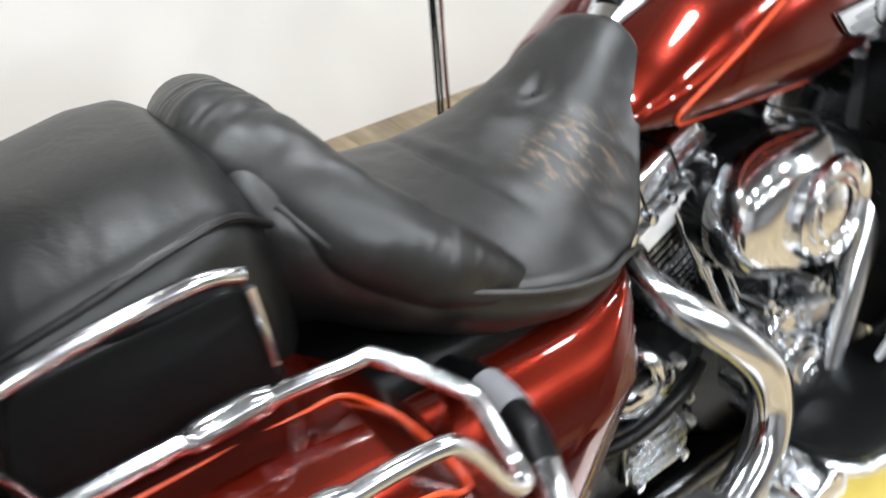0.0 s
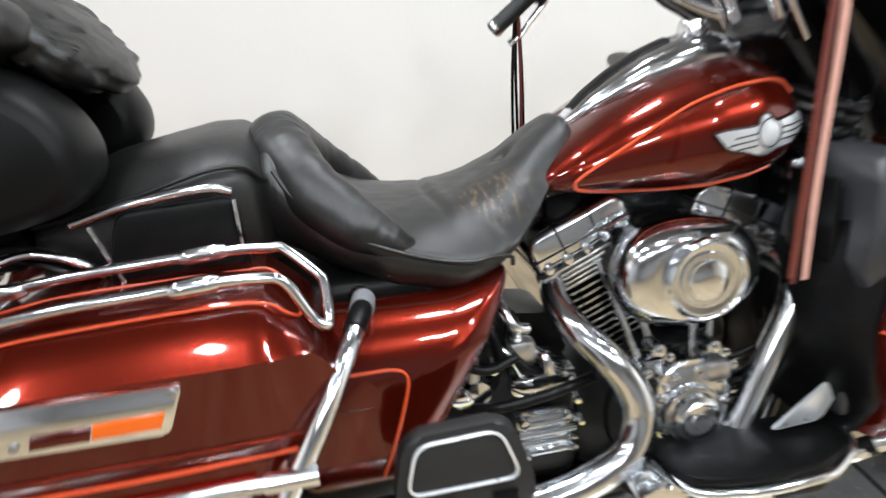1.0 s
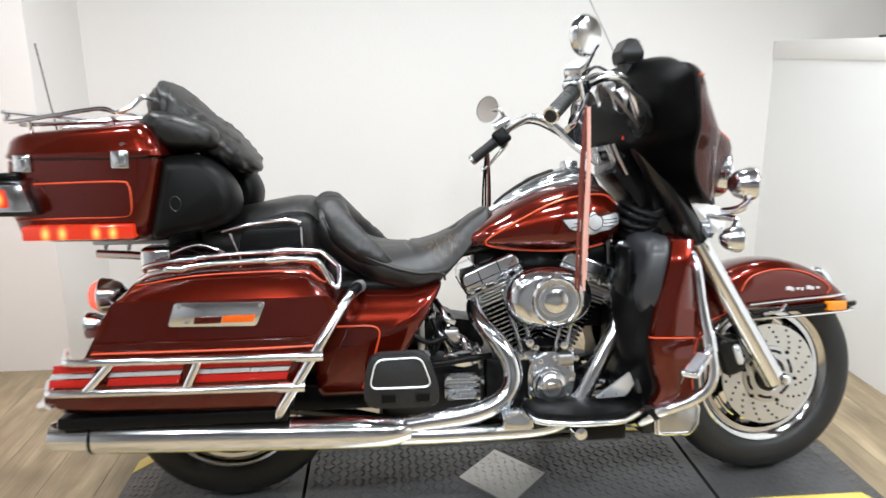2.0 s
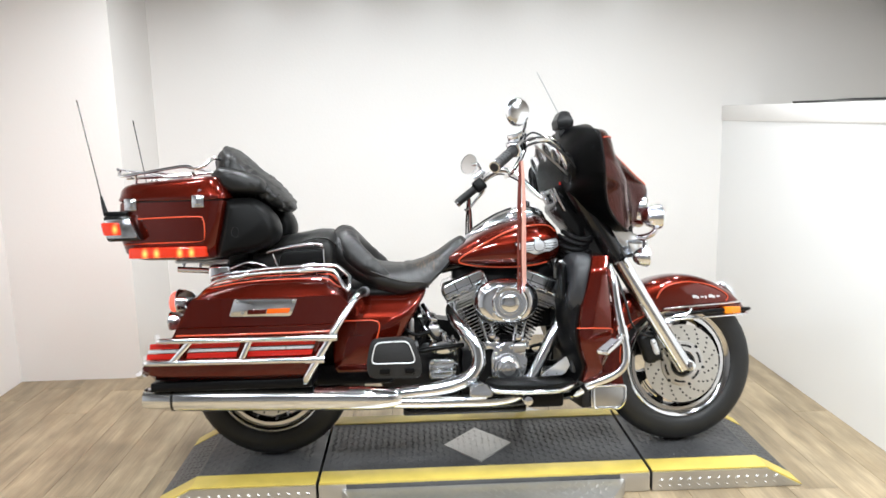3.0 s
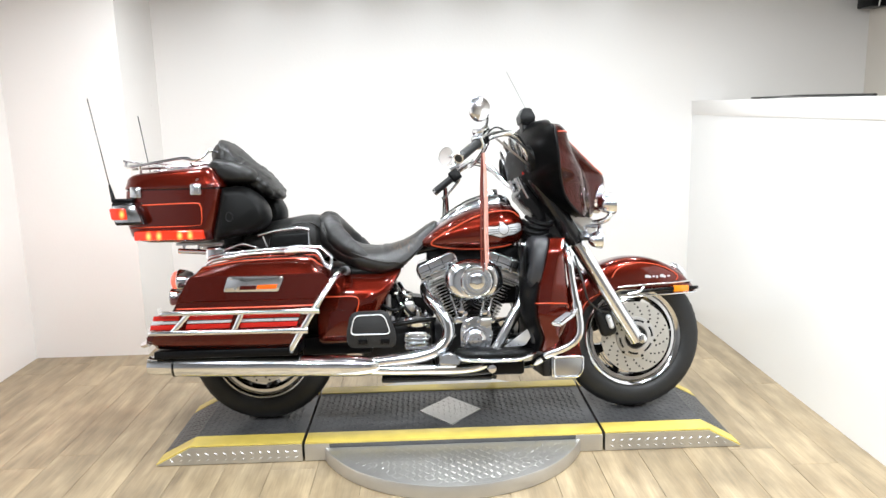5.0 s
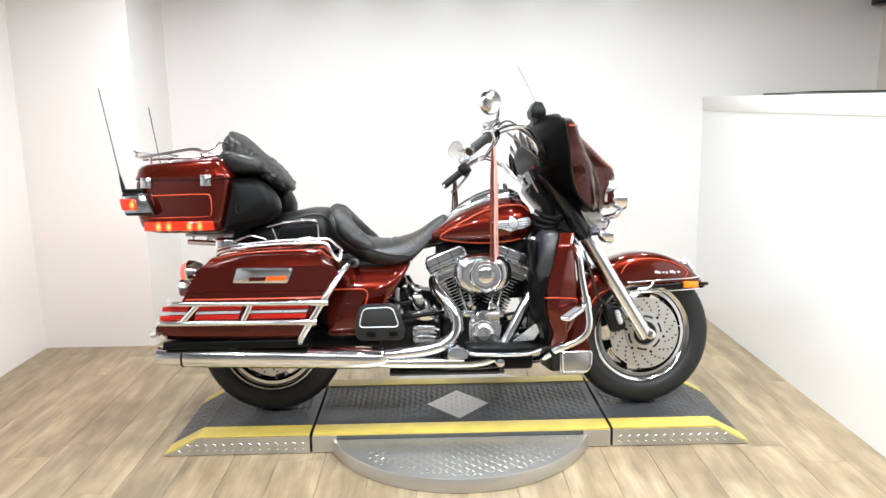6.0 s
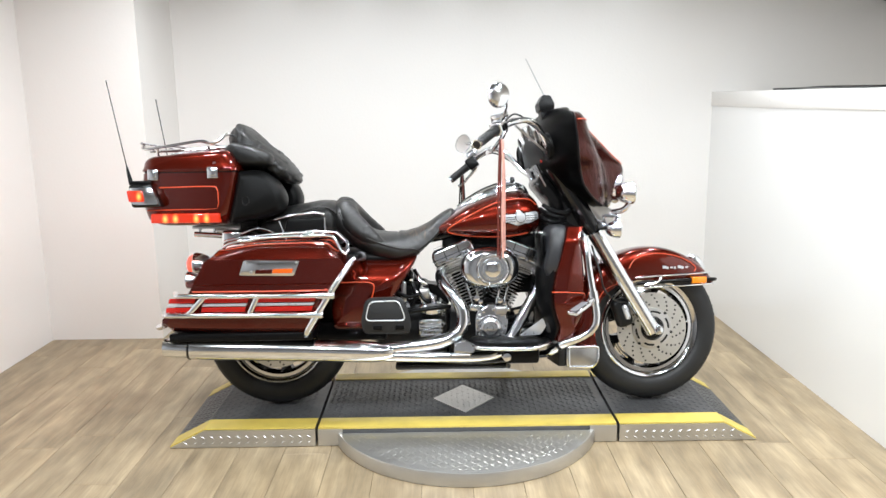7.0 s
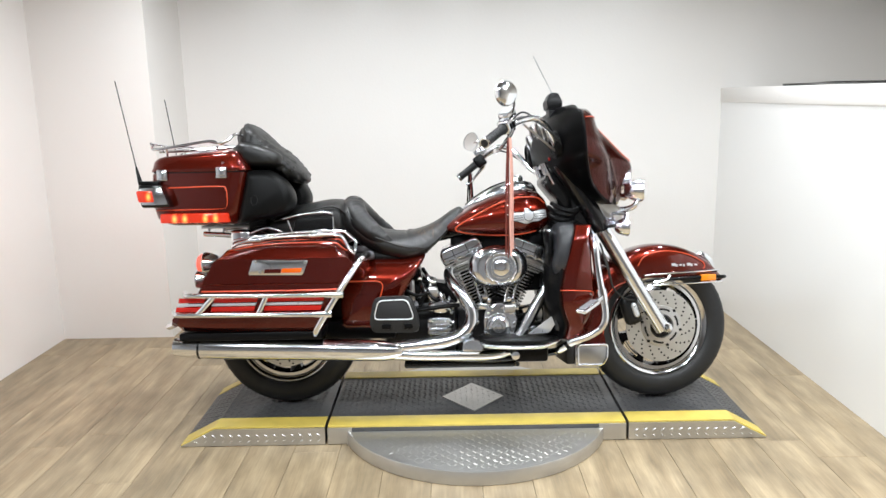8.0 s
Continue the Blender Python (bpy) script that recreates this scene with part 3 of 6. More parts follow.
# badge: plain winged disc
def badge():
    bm = bmesh.new()
    loop = [(0.913, 0.808), (0.930, 0.811), (0.972, 0.812), (0.984, 0.815), (0.991, 0.827), (0.998, 0.829), (1.006, 0.826), (1.016, 0.816), (1.040, 0.820), (1.068, 0.823), (1.078, 0.815), (1.080, 0.802), (1.079, 0.792), (1.064, 0.785), (1.048, 0.777), (1.020, 0.773), (1.000, 0.766), (0.985, 0.767), (0.965, 0.774), (0.937, 0.781), (0.925, 0.792)]
    loop = [(x + 0.012, z - 0.013) for x, z in loop]
    cx, cz = 1.012, 0.784
    loop = spline(loop + [loop[0]], 3)[:-1]
    rings = []
    for s, off in ((1.0, 0.0005), (0.97, 0.004), (0.66, 0.0045), (0.33, 0.005), (0.02, 0.005)):
        rings.append([bm.verts.new(tank_side(cx + (x - cx) * s, cz + (z - cz) * s, off)) for x, z in loop])
    ring_faces(bm, rings)
    b = bp("badge", bm, SILVER, tank, "silver winged metal badge", 60)
    lines = []
    for dz, xa, xb in ((0.005, 0.945, 0.982), (-0.004, 0.938, 0.980), (-0.013, 0.950, 0.982), (0.006, 1.026, 1.084), (-0.003, 1.028, 1.080), (-0.012, 1.026, 1.060)):
        lines.append([tank_side(x + 0.012, 0.785 + dz + 0.1 * (x - 1.0) * (1 if x < 1.0 else 0.4), 0.0052) for x in np.linspace(xa, xb, 5)])
    lines.append([tank_side(1.016 + 0.021 * math.cos(a), 0.787 + 0.022 * math.sin(a), 0.0058) for a in np.linspace(0, 2 * math.pi, 21)])
    for pts in lines:
        bp("badge_line", tube(pts, 0.0012, 1, 6), IRON, b)
    bp("badge_edge", tube([tank_side(x, z, 0.0035) for x, z in loop + loop[:1]], 0.0016, 1, 6), IRON, b)
    return b


badge()
CX = [0.745, 0.79, 0.833, 0.88, 0.928, 0.97, 1.015, 1.05, 1.065]
CEDGE = [0.806, 0.832, 0.853, 0.870, 0.883, 0.890, 0.893, 0.888, 0.875]
CTOP = [0.812, 0.852, 0.880, 0.905, 0.922, 0.932, 0.930, 0.918, 0.890]
CW = [0.022, 0.040, 0.050, 0.056, 0.060, 0.060, 0.056, 0.048, 0.035]


def console_loop(x, k=1.0, up=0.0):
    w, e, t = lerp(x, CX, CW) * k, lerp(x, CX, CEDGE), lerp(x, CX, CTOP) + up
    out = [(x, -w, e - 0.012)]
    for a in np.linspace(math.pi, 0, 13):
        out.append((x, w * math.cos(a), (t - (t - e) * (1 - k)) * 0 + e + (t - e) * math.sin(a) ** 0.7))
    return out + [(x, w, e - 0.012)]


console = bp("tank_console", loft([console_loop(x) for x in np.linspace(0.745, 1.065, 28)]), CHROME, bike, "chrome tank console")
bp("console_insert", loft([console_loop(x, 0.72, 0.004) for x in np.linspace(0.765, 0.935, 16)]), VINYL, console, "black console insert")
bp("ignition_switch", revolve([(0, -0.012), (0.022, -0.012), (0.026, -0.004), (0.026, 0.02), (0, 0.02)], 24, Matrix.Translation((0.985, 0, 0.938)) @ Matrix.Rotation(radians(-90), 4, "X")), CHROME, console)
bp("filler_cap", revolve([(0, -0.010), (0.028, -0.010), (0.032, 0), (0.032, 0.02), (0, 0.02)], 24, Matrix.Translation((0.90, 0.085, 0.870)) @ Matrix.Rotation(radians(-62 + 180), 4, "X")), CHROME, tank)


# ---- seats ----
def seat_mesh(xs_, centre, edge, skirt, width, skirt_in, dish=2.2, n=22, crease=0.0):
    """centre, edge, skirt: functions of x for the heights; width: half width at the edge."""
    loops = []
    for x in xs_:
        zc, ze, zs, w = centre(x), edge(x), skirt(x), width(x)
        row = []
        for v in np.linspace(-1, 1, n):
            y = w * v
            z = zc + (ze - zc) * abs(v) ** dish
            row.append((x, y, z))
        right, left = row[0], row[-1]
        sk_r = [(x, -(w + 0.010 * math.sin(math.pi * k / 6) - skirt_in * (k / 6) ** 2), ze + (zs - ze) * k / 6 - 0.006 * math.sin(math.pi * k / 12)) for k in range(6, 0, -1)]
        sk_l = [(p[0], -p[1], p[2]) for p in reversed(sk_r)]
        loops.append(sk_r + row + sk_l)
    return loft(loops)


SX = [0.245, 0.258, 0.278, 0.307, 0.337, 0.36, 0.419, 0.48, 0.539, 0.60, 0.65, 0.70, 0.735, 0.752, 0.762]
SC = [0.80, 0.834, 0.856, 0.852, 0.806, 0.766, 0.733, 0.726, 0.728, 0.744, 0.769, 0.806, 0.826, 0.822, 0.79]
EX = [0.245, 0.28, 0.312, 0.368, 0.457, 0.53, 0.57, 0.62, 0.661, 0.70, 0.741, 0.762]
EZ = [0.79, 0.815, 0.775, 0.728, 0.692, 0.672, 0.670, 0.682, 0.712, 0.755, 0.800, 0.785]
KX = [0.245, 0.30, 0.344, 0.433, 0.523, 0.592, 0.65, 0.70, 0.762]
KZ = [0.71, 0.705, 0.682, 0.640, 0.622, 0.640, 0.690, 0.735, 0.765]
WX = [0.245, 0.28, 0.34, 0.42, 0.50, 0.56, 0.62, 0.68, 0.73, 0.762]
WY = [0.13, 0.155, 0.185, 0.205, 0.212, 0.205, 0.175, 0.120, 0.080, 0.045]


def smooth_fn(xk, yk, passes=6):
    g = np.linspace(xk[0], xk[-1], 160)
    v = np.interp(g, xk, yk)
    for _ in range(passes):
        v[1:-1] = (v[:-2] + 2 * v[1:-1] + v[2:]) / 4
    return lambda x: float(np.interp(x, g, v))


bm = seat_mesh(np.linspace(0.245, 0.762, 120), smooth_fn(SX, SC), smooth_fn(EX, EZ), smooth_fn(KX, KZ), smooth_fn(WX, WY), 0.03, 3.0, 61)
for v in bm.verts:
    p = v.co
    d = math.hypot(p.x - 0.648, p.y + 0.005)
    dz = -0.010 * math.exp(-(d / 0.014) ** 2)
    cx = 0.512 + 0.12 * max(0.0, abs(p.y) - 0.03)
    if abs(p.y) < 0.15 and p.z > 0.69:
        dz -= 0.0045 * math.exp(-((p.x - cx) / 0.006) ** 2) * (1 - (abs(p.y) / 0.15) ** 4)
        dz += 0.0035 * math.exp(-((p.x - cx - 0.016) / 0.012) ** 2) * (1 - (abs(p.y) / 0.15) ** 4)
    side = max(0.0, min(1.0, (-p.y - 0.05) / 0.06)) * max(0.0, min(1.0, (p.x - 0.55) / 0.05)) * max(0.0, 1 - max(0.0, p.x - 0.68) / 0.04)
    dz += 0.0016 * side * math.sin((p.x * 0.8 + p.z * 0.6) * 210 + 5 * noise.noise(p * 24)) * (0.5 + noise.noise(p * 30))
    dz += 0.0020 * noise.noise(p * 12) + 0.0007 * noise.noise(p * 45)
    p.z += dz
driver_seat = bp("driver_seat", bm, SEAT_LEATHER, bike, "black leather driver seat with worn creases", 70)
bp("seat_button", revolve([(0, -0.003), (0.005, -0.002), (0.0065, 0.001)], 16, Matrix.Translation((0.648, -0.005, 0.7595)) @ Matrix.Rotation(radians(-90), 4, "X")), LEATHER, driver_seat)
bm = bmesh.new()
box(bm, 0.02, 0.55, -0.185, 0.185, 0.605, 0.652, 0.02, 3)
bp("seat_base", bm, VINYL, driver_seat, "black vinyl seat base")
# padded roll round the back of the driver seat
ROLL = [(0.500, -0.150, 0.640, 0.010), (0.470, -0.173, 0.668, 0.018), (0.440, -0.184, 0.693, 0.026), (0.410, -0.182, 0.716, 0.034), (0.378, -0.172, 0.738, 0.040), (0.335, -0.142, 0.776, 0.045), (0.306, -0.085, 0.812, 0.047), (0.295, -0.035, 0.827, 0.047), (0.293, 0.0, 0.829, 0.047)]
ROLL = ROLL + [(x, -y, z, r) for x, y, z, r in ROLL[-2::-1]]
bm = tube(ROLL, 0.03, 22, 36)
bm.verts.ensure_lookup_table()
for i, v in enumerate(bm.verts):
    ring, ang = i // 36, 2 * math.pi * (i % 36) / 36
    u = ring / (len(bm.verts) / 36 - 1)
    fade = math.sin(math.pi * min(1, max(0, u))) ** 0.5
    k = noise.noise(Vector((u * 38, math.cos(ang) * 1.3, math.sin(ang) * 0.9))) + 0.4 * noise.noise(Vector((u * 90, math.cos(ang) * 1.6, math.sin(ang) * 1.6 + 7)))
    p = v.co
    v.co += Vector((0.2, -0.5 if p.y < 0 else 0.5, 0.8)) * (0.0036 * k * fade)
bp("backrest_roll", bm, SEAT_LEATHER, driver_seat, "wrinkled black leather lumbar roll", 70)
PIPE_R = [(0.285, -0.150, 0.815), (0.312, -0.176, 0.775), (0.368, -0.203, 0.728), (0.457, -0.222, 0.690), (0.53, -0.222, 0.670), (0.57, -0.210, 0.668), (0.60, -0.198, 0.660), (0.605, -0.190, 0.645)]
for s in (1, -1):
    bp("piping", tube([(x, y * s, z) for x, y, z in PIPE_R], 0.0034, 6, 8), SEAT_LEATHER, driver_seat)
PX = [-0.03, 0.0, 0.05, 0.114, 0.20, 0.245, 0.268, 0.282]
PZ = [0.79, 0.820, 0.840, 0.852, 0.866, 0.864, 0.848, 0.81]
px = np.linspace(-0.03, 0.282, 40)
pax_seat = bp("passenger_seat", seat_mesh(px, smooth_fn(PX, PZ), smooth_fn([-0.03, 0.1, 0.24, 0.282], [0.775, 0.808, 0.834, 0.80]), smooth_fn([-0.03, 0.282], [0.69, 0.69]), smooth_fn([-0.03, 0.1, 0.2, 0.26, 0.282], [0.15, 0.185, 0.188, 0.165, 0.13]), 0.01, 3.2), LEATHER, bike, "black leather passenger seat pad", 70)
PIPE_P = [(-0.03, -0.153, 0.778), (0.06, -0.178, 0.797), (0.131, -0.192, 0.816), (0.20, -0.196, 0.834), (0.245, -0.180, 0.832), (0.275, -0.156, 0.806)]
for s in (1, -1):
    bp("piping", tube([(x, y * s, z) for x, y, z in PIPE_P], 0.0034, 6, 8), LEATHER, pax_seat)
    bm = bmesh.new()
    prism(round_loop([(0.06, 0.70), (0.085, 0.795), (0.235, 0.80), (0.245, 0.69)], 0.02), -0.012, 0.012, 0.006, bm, Matrix.Translation((0, s * -0.196, 0)))
    bp("seat_valance", bm, VINYL, pax_seat, "black vinyl side panel")
    bp("valance_trim", tube([(0.035, s * -0.214, 0.791), (0.11, s * -0.216, 0.808), (0.20, s * -0.215, 0.816), (0.233, s * -0.210, 0.807)], 0.006, 6, 10), CHROME, pax_seat, "chrome trim bar")
    bp("valance_trim", tube([(0.235, s * -0.211, 0.797), (0.236, s * -0.212, 0.735)], 0.0035, 1, 8), CHROME, pax_seat)
    bp("valance_trim", tube([(0.055, s * -0.211, 0.785), (0.085, s * -0.212, 0.70)], 0.0035, 1, 8), CHROME, pax_seat)


# backrest and arm pads
def pad(loop, y0, y1, power, name, parent, mat=LEATHER, label="", crease=0.0):
    """A cushion from a side outline, puffed towards its middle."""
    loop = [np.array(p) for p in spline(loop + [loop[0]], 7)[:-1]]
    c = sum(loop) / len(loop)
    bm = bmesh.new()
    rings = []
    for u in np.linspace(0, 1, 33):
        t = 0.5 - 0.5 * math.cos(math.pi * u)
        s = math.sin(math.pi * (0.02 + 0.96 * t)) ** power
        y = y0 + (y1 - y0) * t
        rings.append([bm.verts.new((*(c + (p - c) * s)[:1], y, (c + (p - c) * s)[1])) for p in loop])
    ring_faces(bm, rings)
    if crease:
        for v in bm.verts:
            p = v.co
            k = noise.noise(Vector((p.x * 60 + p.z * 18, p.y * 9, p.z * 12))) + 0.6 * noise.noise(Vector((p.x * 110, p.y * 30, p.z * 60)))
            if crease > 0.005:
                k += 0.45 * math.sin(150 * (p.x - 0.9 * p.z)) * min(1, max(0, (p.x + 0.09) / 0.05))
            d = Vector((p.x - c[0], 0.4 * p.y, p.z - c[1])).normalized()
            v.co += d * crease * k
    return bp(name, bm, mat, parent, label, 60)


backrest = pad([(-0.172, 1.09), (-0.165, 1.145), (-0.138, 1.180), (-0.100, 1.170), (-0.04, 1.115), (0.03, 1.055), (0.095, 0.985), (0.108, 0.950), (0.080, 0.930), (0.02, 0.955), (-0.06, 1.0), (-0.13, 1.04)], -0.185, 0.185, 0.22, "backrest", bike, LEATHER, "puffed black leather passenger backrest", 0.0085)
for s in (-1, 1):
    pad([(-0.160, 1.072), (-0.126, 1.098), (-0.05, 1.085), (0.018, 1.056), (0.034, 1.022), (0.016, 0.998), (-0.074, 0.996), (-0.125, 1.022)], s * 0.245, s * 0.10, 0.24, "backrest_wing", bike, LEATHER, "black leather side wing of the backrest", 0.003)
    pad([(-0.100, 0.985), (-0.02, 0.987), (0.03, 0.962), (0.065, 0.925), (0.084, 0.875), (0.072, 0.828), (0.02, 0.800), (-0.08, 0.783), (-0.140, 0.780), (-0.122, 0.88)], s * 0.268, s * 0.10, 0.14, "arm_pad", bike, VINYL, "black padded speaker pod beside the passenger seat")
bm = bmesh.new()
box(bm, -0.12, -0.04, -0.16, 0.16, 0.72, 0.96, 0.02)
bp("backrest_base", bm, VINYL)


# ---- rear trunk ----
def trunk_loop(z, inset=0.0):
    xr = lerp(z, [0.775, 0.80, 0.865, 0.98, 1.04, 1.06], [-0.445, -0.470, -0.487, -0.478, -0.478, -0.470]) + inset
    xf = lerp(z, [0.775, 0.79, 0.99, 1.03, 1.07], [-0.135, -0.125, -0.085, -0.098, -0.116]) - inset
    w = lerp(z, [0.775, 0.80, 0.90, 0.985, 1.03, 1.06], [0.235, 0.258, 0.272, 0.275, 0.270, 0.264]) - inset
    return [(x, y, z + lerp(x, [-0.5, -0.1], [-0.026, 0.004]) * min(1, max(0, (z - 0.987) / 0.04))) for x, y in round_loop([(xr, -w + 0.03), (xf, -w), (xf, w), (xr, w - 0.03)], 0.06, 6)]


trunk = bp("trunk", loft([trunk_loop(z, i) for z, i in ((0.772, 0.02), (0.780, 0.004), (0.80, 0), (0.83, 0), (0.865, 0), (0.92, 0), (0.978, 0))]), RED, bike, "dark red touring trunk with orange pinstripes", 50)
lid = bp("trunk_lid", loft([trunk_loop(z, i) for z, i in ((0.983, 0.0), (0.987, -0.003), (1.0, -0.003), (1.025, 0), (1.047, 0.001), (1.057, 0.004), (1.063, 0.011), (1.067, 0.022), (1.070, 0.07))]), RED, trunk, "", 50)
bm = bmesh.new()
rings = [[bm.verts.new(p) for p in trunk_loop(z, i)] for z, i in ((0.9785, 0.004), (0.9825, 0.004))]
ring_faces(bm, rings)
bp("lid_seal", bm, BLACK, trunk)
OB = [(-0.40, 0.922), (-0.20, 0.925), (-0.172, 0.915), (-0.168, 0.885), (-0.171, 0.852), (-0.19, 0.838), (-0.30, 0.836), (-0.455, 0.834)]
ty = lambda x, z: -(lerp(z, [0.775, 0.80, 0.90, 0.985, 1.03], [0.235, 0.258, 0.272, 0.275, 0.258]) - lerp(x, [-0.48, -0.09], [0.03, 0.0]))
bp("pinstripe", tube([(x, ty(x, z) - 0.0005, z) for x, z in OB], 0.0023, 5, 8, 0.5), ORANGE, trunk)
for a, b, name in ((-0.205, 0.978, "latch"), (-0.442, 0.972, "latch")):
    bm = bmesh.new()
    box(bm, a, a + 0.042, ty(a, b) - 0.012, ty(a, b) + 0.012, b - 0.022, b + 0.022, 0.004)
    box(bm, a + 0.008, a + 0.034, ty(a, b) - 0.017, ty(a, b), b - 0.012, b + 0.014, 0.003)
    lt = bp(name, bm, CHROME, trunk, "chrome trunk latch")
bp("lock", revolve([(0, -0.008), (0.007, -0.008), (0.009, 0), (0.009, 0.006)], 16, Matrix.Translation((-0.178, ty(-0.18, 1.01), 1.013))), CHROME, trunk)
bm = bmesh.new()
box(bm, -0.432, -0.165, -0.270, 0.270, 0.784, 0.821, 0.006)
strip = bp("side_lamp", bm, LIT_STRIP, trunk, "lit red marker lamp strip", 30)
for s in (1, -1):
    bm = bmesh.new()
    box(bm, -0.503, -0.40, min(s * -0.286, s * -0.225), max(s * -0.286, s * -0.225), 0.846, 0.934, 0.010, 3)
    for v in bm.verts:
        v.co.x += 0.30 * (0.89 - v.co.z) * (v.co.x > -0.45) + 0.12 * (0.89 - v.co.z)
    lamp = bp("tail_lamp", bm, BLACK, trunk, "black-edged corner housing of the tail lamp")
    bm = bmesh.new()
    prism(round_loop([(-0.500, 0.922), (-0.414, 0.922), (-0.391, 0.858), (-0.492, 0.858)], 0.005), s * -0.284, s * -0.291, 0.002, bm)
    bp("bezel", bm, CHROME, lamp, "chrome bezel")
    bm = bmesh.new()
    prism(round_loop([(-0.510, 0.912), (-0.450, 0.912), (-0.444, 0.868), (-0.502, 0.868)], 0.005), s * -0.25, s * -0.296, 0.003, bm)
    bp("lens", bm, LIT_TAIL, lamp, "lit red lens")
    bp("pad_emblem", tube([(-0.062 + 0.013 * math.cos(a), s * -0.2685, 0.868 + 0.018 * math.sin(a)) for a in np.linspace(0, 2 * math.pi, 21)], 0.0014, 1, 6), IRON, bike, "small grey ring emblem on the pod")
bm = bmesh.new()
box(bm, -0.506, -0.43, -0.270, 0.270, 0.934, 0.950, 0.006)
bp("bumper_strip", bm, PLASTIC, trunk)
for (y, x0, z0, x1, z1) in ((-0.22, -0.525, 0.955, -0.602, 1.342), (0.25, -0.525, 0.975, -0.584, 1.325)):
    an = bp("antenna", tube([(x0, y, z0), (x0 - (x0 - x1) * 0.2, y, z0 + (z1 - z0) * 0.2), (x1, y, z1)], 0.0022, 4, 8), BLACK, bike, "thin black whip antenna")
    bp("antenna_base", tube([(x0 + 0.028, y, z0 - 0.022, 0.010), (x0 + 0.004, y, z0 - 0.012, 0.011), (x0, y, z0 + 0.004, 0.008), (x0 - (x0 - x1) * 0.13, y, z0 + (z1 - z0) * 0.13, 0.004)], 0.009, 1, 10), PLASTIC, an)
# chrome luggage rack
RK = 0.0055
bm = bmesh.new()
for s in (-1, 1):
    tube([(-0.478, s * 0.17, 1.098), (-0.470, s * 0.20, 1.075), (-0.36, s * 0.21, 1.088), (-0.243, s * 0.21, 1.104), (-0.21, s * 0.205, 1.094), (-0.176, s * 0.20, 1.105), (-0.148, s * 0.19, 1.130), (-0.128, s * 0.16, 1.126)], RK, 5, 8, 1, bm)
    tube([(-0.478, s * 0.12, 1.07), (-0.35, s * 0.13, 1.073), (-0.16, s * 0.13, 1.083)], RK, 4, 8, 1, bm)
    for x in (-0.42, -0.22):
        tube([(x, s * 0.205, 1.085), (x, s * 0.19, 1.035)], RK * 1.1, 1, 8, 1, bm)
for x, z in ((-0.478, 1.098), (-0.36, 1.088), (-0.243, 1.102)):
    tube([(x, -0.205, z), (x, 0.205, z)], RK, 1, 8, 1, bm)
bp("luggage_rack", bm, CHROME, bike, "chrome tubular luggage rack")
bm = bmesh.new()
box(bm, -0.315, -0.09, -0.14, 0.14, 0.755, 0.767, 0.003)
bracket = bp("trunk_bracket", bm, STEEL, bike, "steel plate under the trunk")
for x in (-0.29, -0.23, -0.13):
    bp("bolt", revolve([(0, 0.022), (0.006, 0.022), (0.006, 0.006), (0.009, 0.006), (0.009, 0)], 10, Matrix.Translation((x, -0.12, 0.756)) @ Matrix.Rotation(radians(-90), 4, "X")), CHROME, bracket)
bm = bmesh.new()
box(bm, -0.188, -0.108, -0.175, -0.06, 0.690, 0.750, 0.014, 3)
bp("air_reservoir", bm, CHROME, bike, "chrome box below the trunk")
for y, dz in ((-0.155, 0.0), (-0.145, -0.02)):
    bp("hose", tube([(-0.10, y, 0.752), (-0.04, y - 0.02, 0.758 + dz), (0.02, y - 0.03, 0.735 + dz), (0.06, y, 0.70)], 0.006, 6, 8), PLASTIC, bike, "black hose")
bp("grab_rail", tube([(-0.10, -0.19, 0.735), (-0.03, -0.20, 0.757), (0.03, -0.195, 0.735), (0.06, -0.18, 0.70)], 0.006, 6, 10), CHROME, bike, "curved chrome rail")


# ---- saddlebags ----
def bag_section(x, s):
    zt = lerp(x, [-0.365, -0.256, -0.191, -0.157, 0.0, 0.20, 0.262, 0.30, 0.335], [0.425, 0.525, 0.645, 0.680, 0.705, 0.710, 0.706, 0.672, 0.622])
    zb = lerp(x, [-0.365, -0.34, 0.195, 0.251, 0.30, 0.335], [0.40, 0.372, 0.366, 0.470, 0.555, 0.612])
    ze = min(0.651, zt - 0.004, max(zb + 0.004, 0.651))
    yo = lerp(x, [-0.365, -0.25, 0.0, 0.25, 0.335], [0.375, 0.395, 0.402, 0.400, 0.385])
    zl = min(0.554, ze - 0.002)
    zl = max(zl, zb + 0.002)
    q = [(-0.17, zb), (-(yo - 0.04), zb), (-(yo - 0.012), zb + min(0.02, (zl - zb) * 0.3)), (-(yo - 0.004), (zb + zl) / 2), (-(yo - 0.004), zl), (-yo, zl + min(0.004, (ze - zl) * 0.3)), (-yo, (zl + ze) / 2), (-(yo + 0.002), ze), (-(yo - 0.014), ze + (zt - ze) * 0.3), (-(yo - 0.05), zt - (zt - ze) * 0.12), (-(yo - 0.066), zt), (-(yo - 0.12), zt + 0.003), (-0.17, zt)]
    return [(x, s * y, z) for y, z in q]


def tube_m(pts, s, r, per=6, n=10, flat=1.0, bm=None):
    return tube([(p[0], s * p[1], *p[2:]) for p in pts], r, per, n, flat, bm)


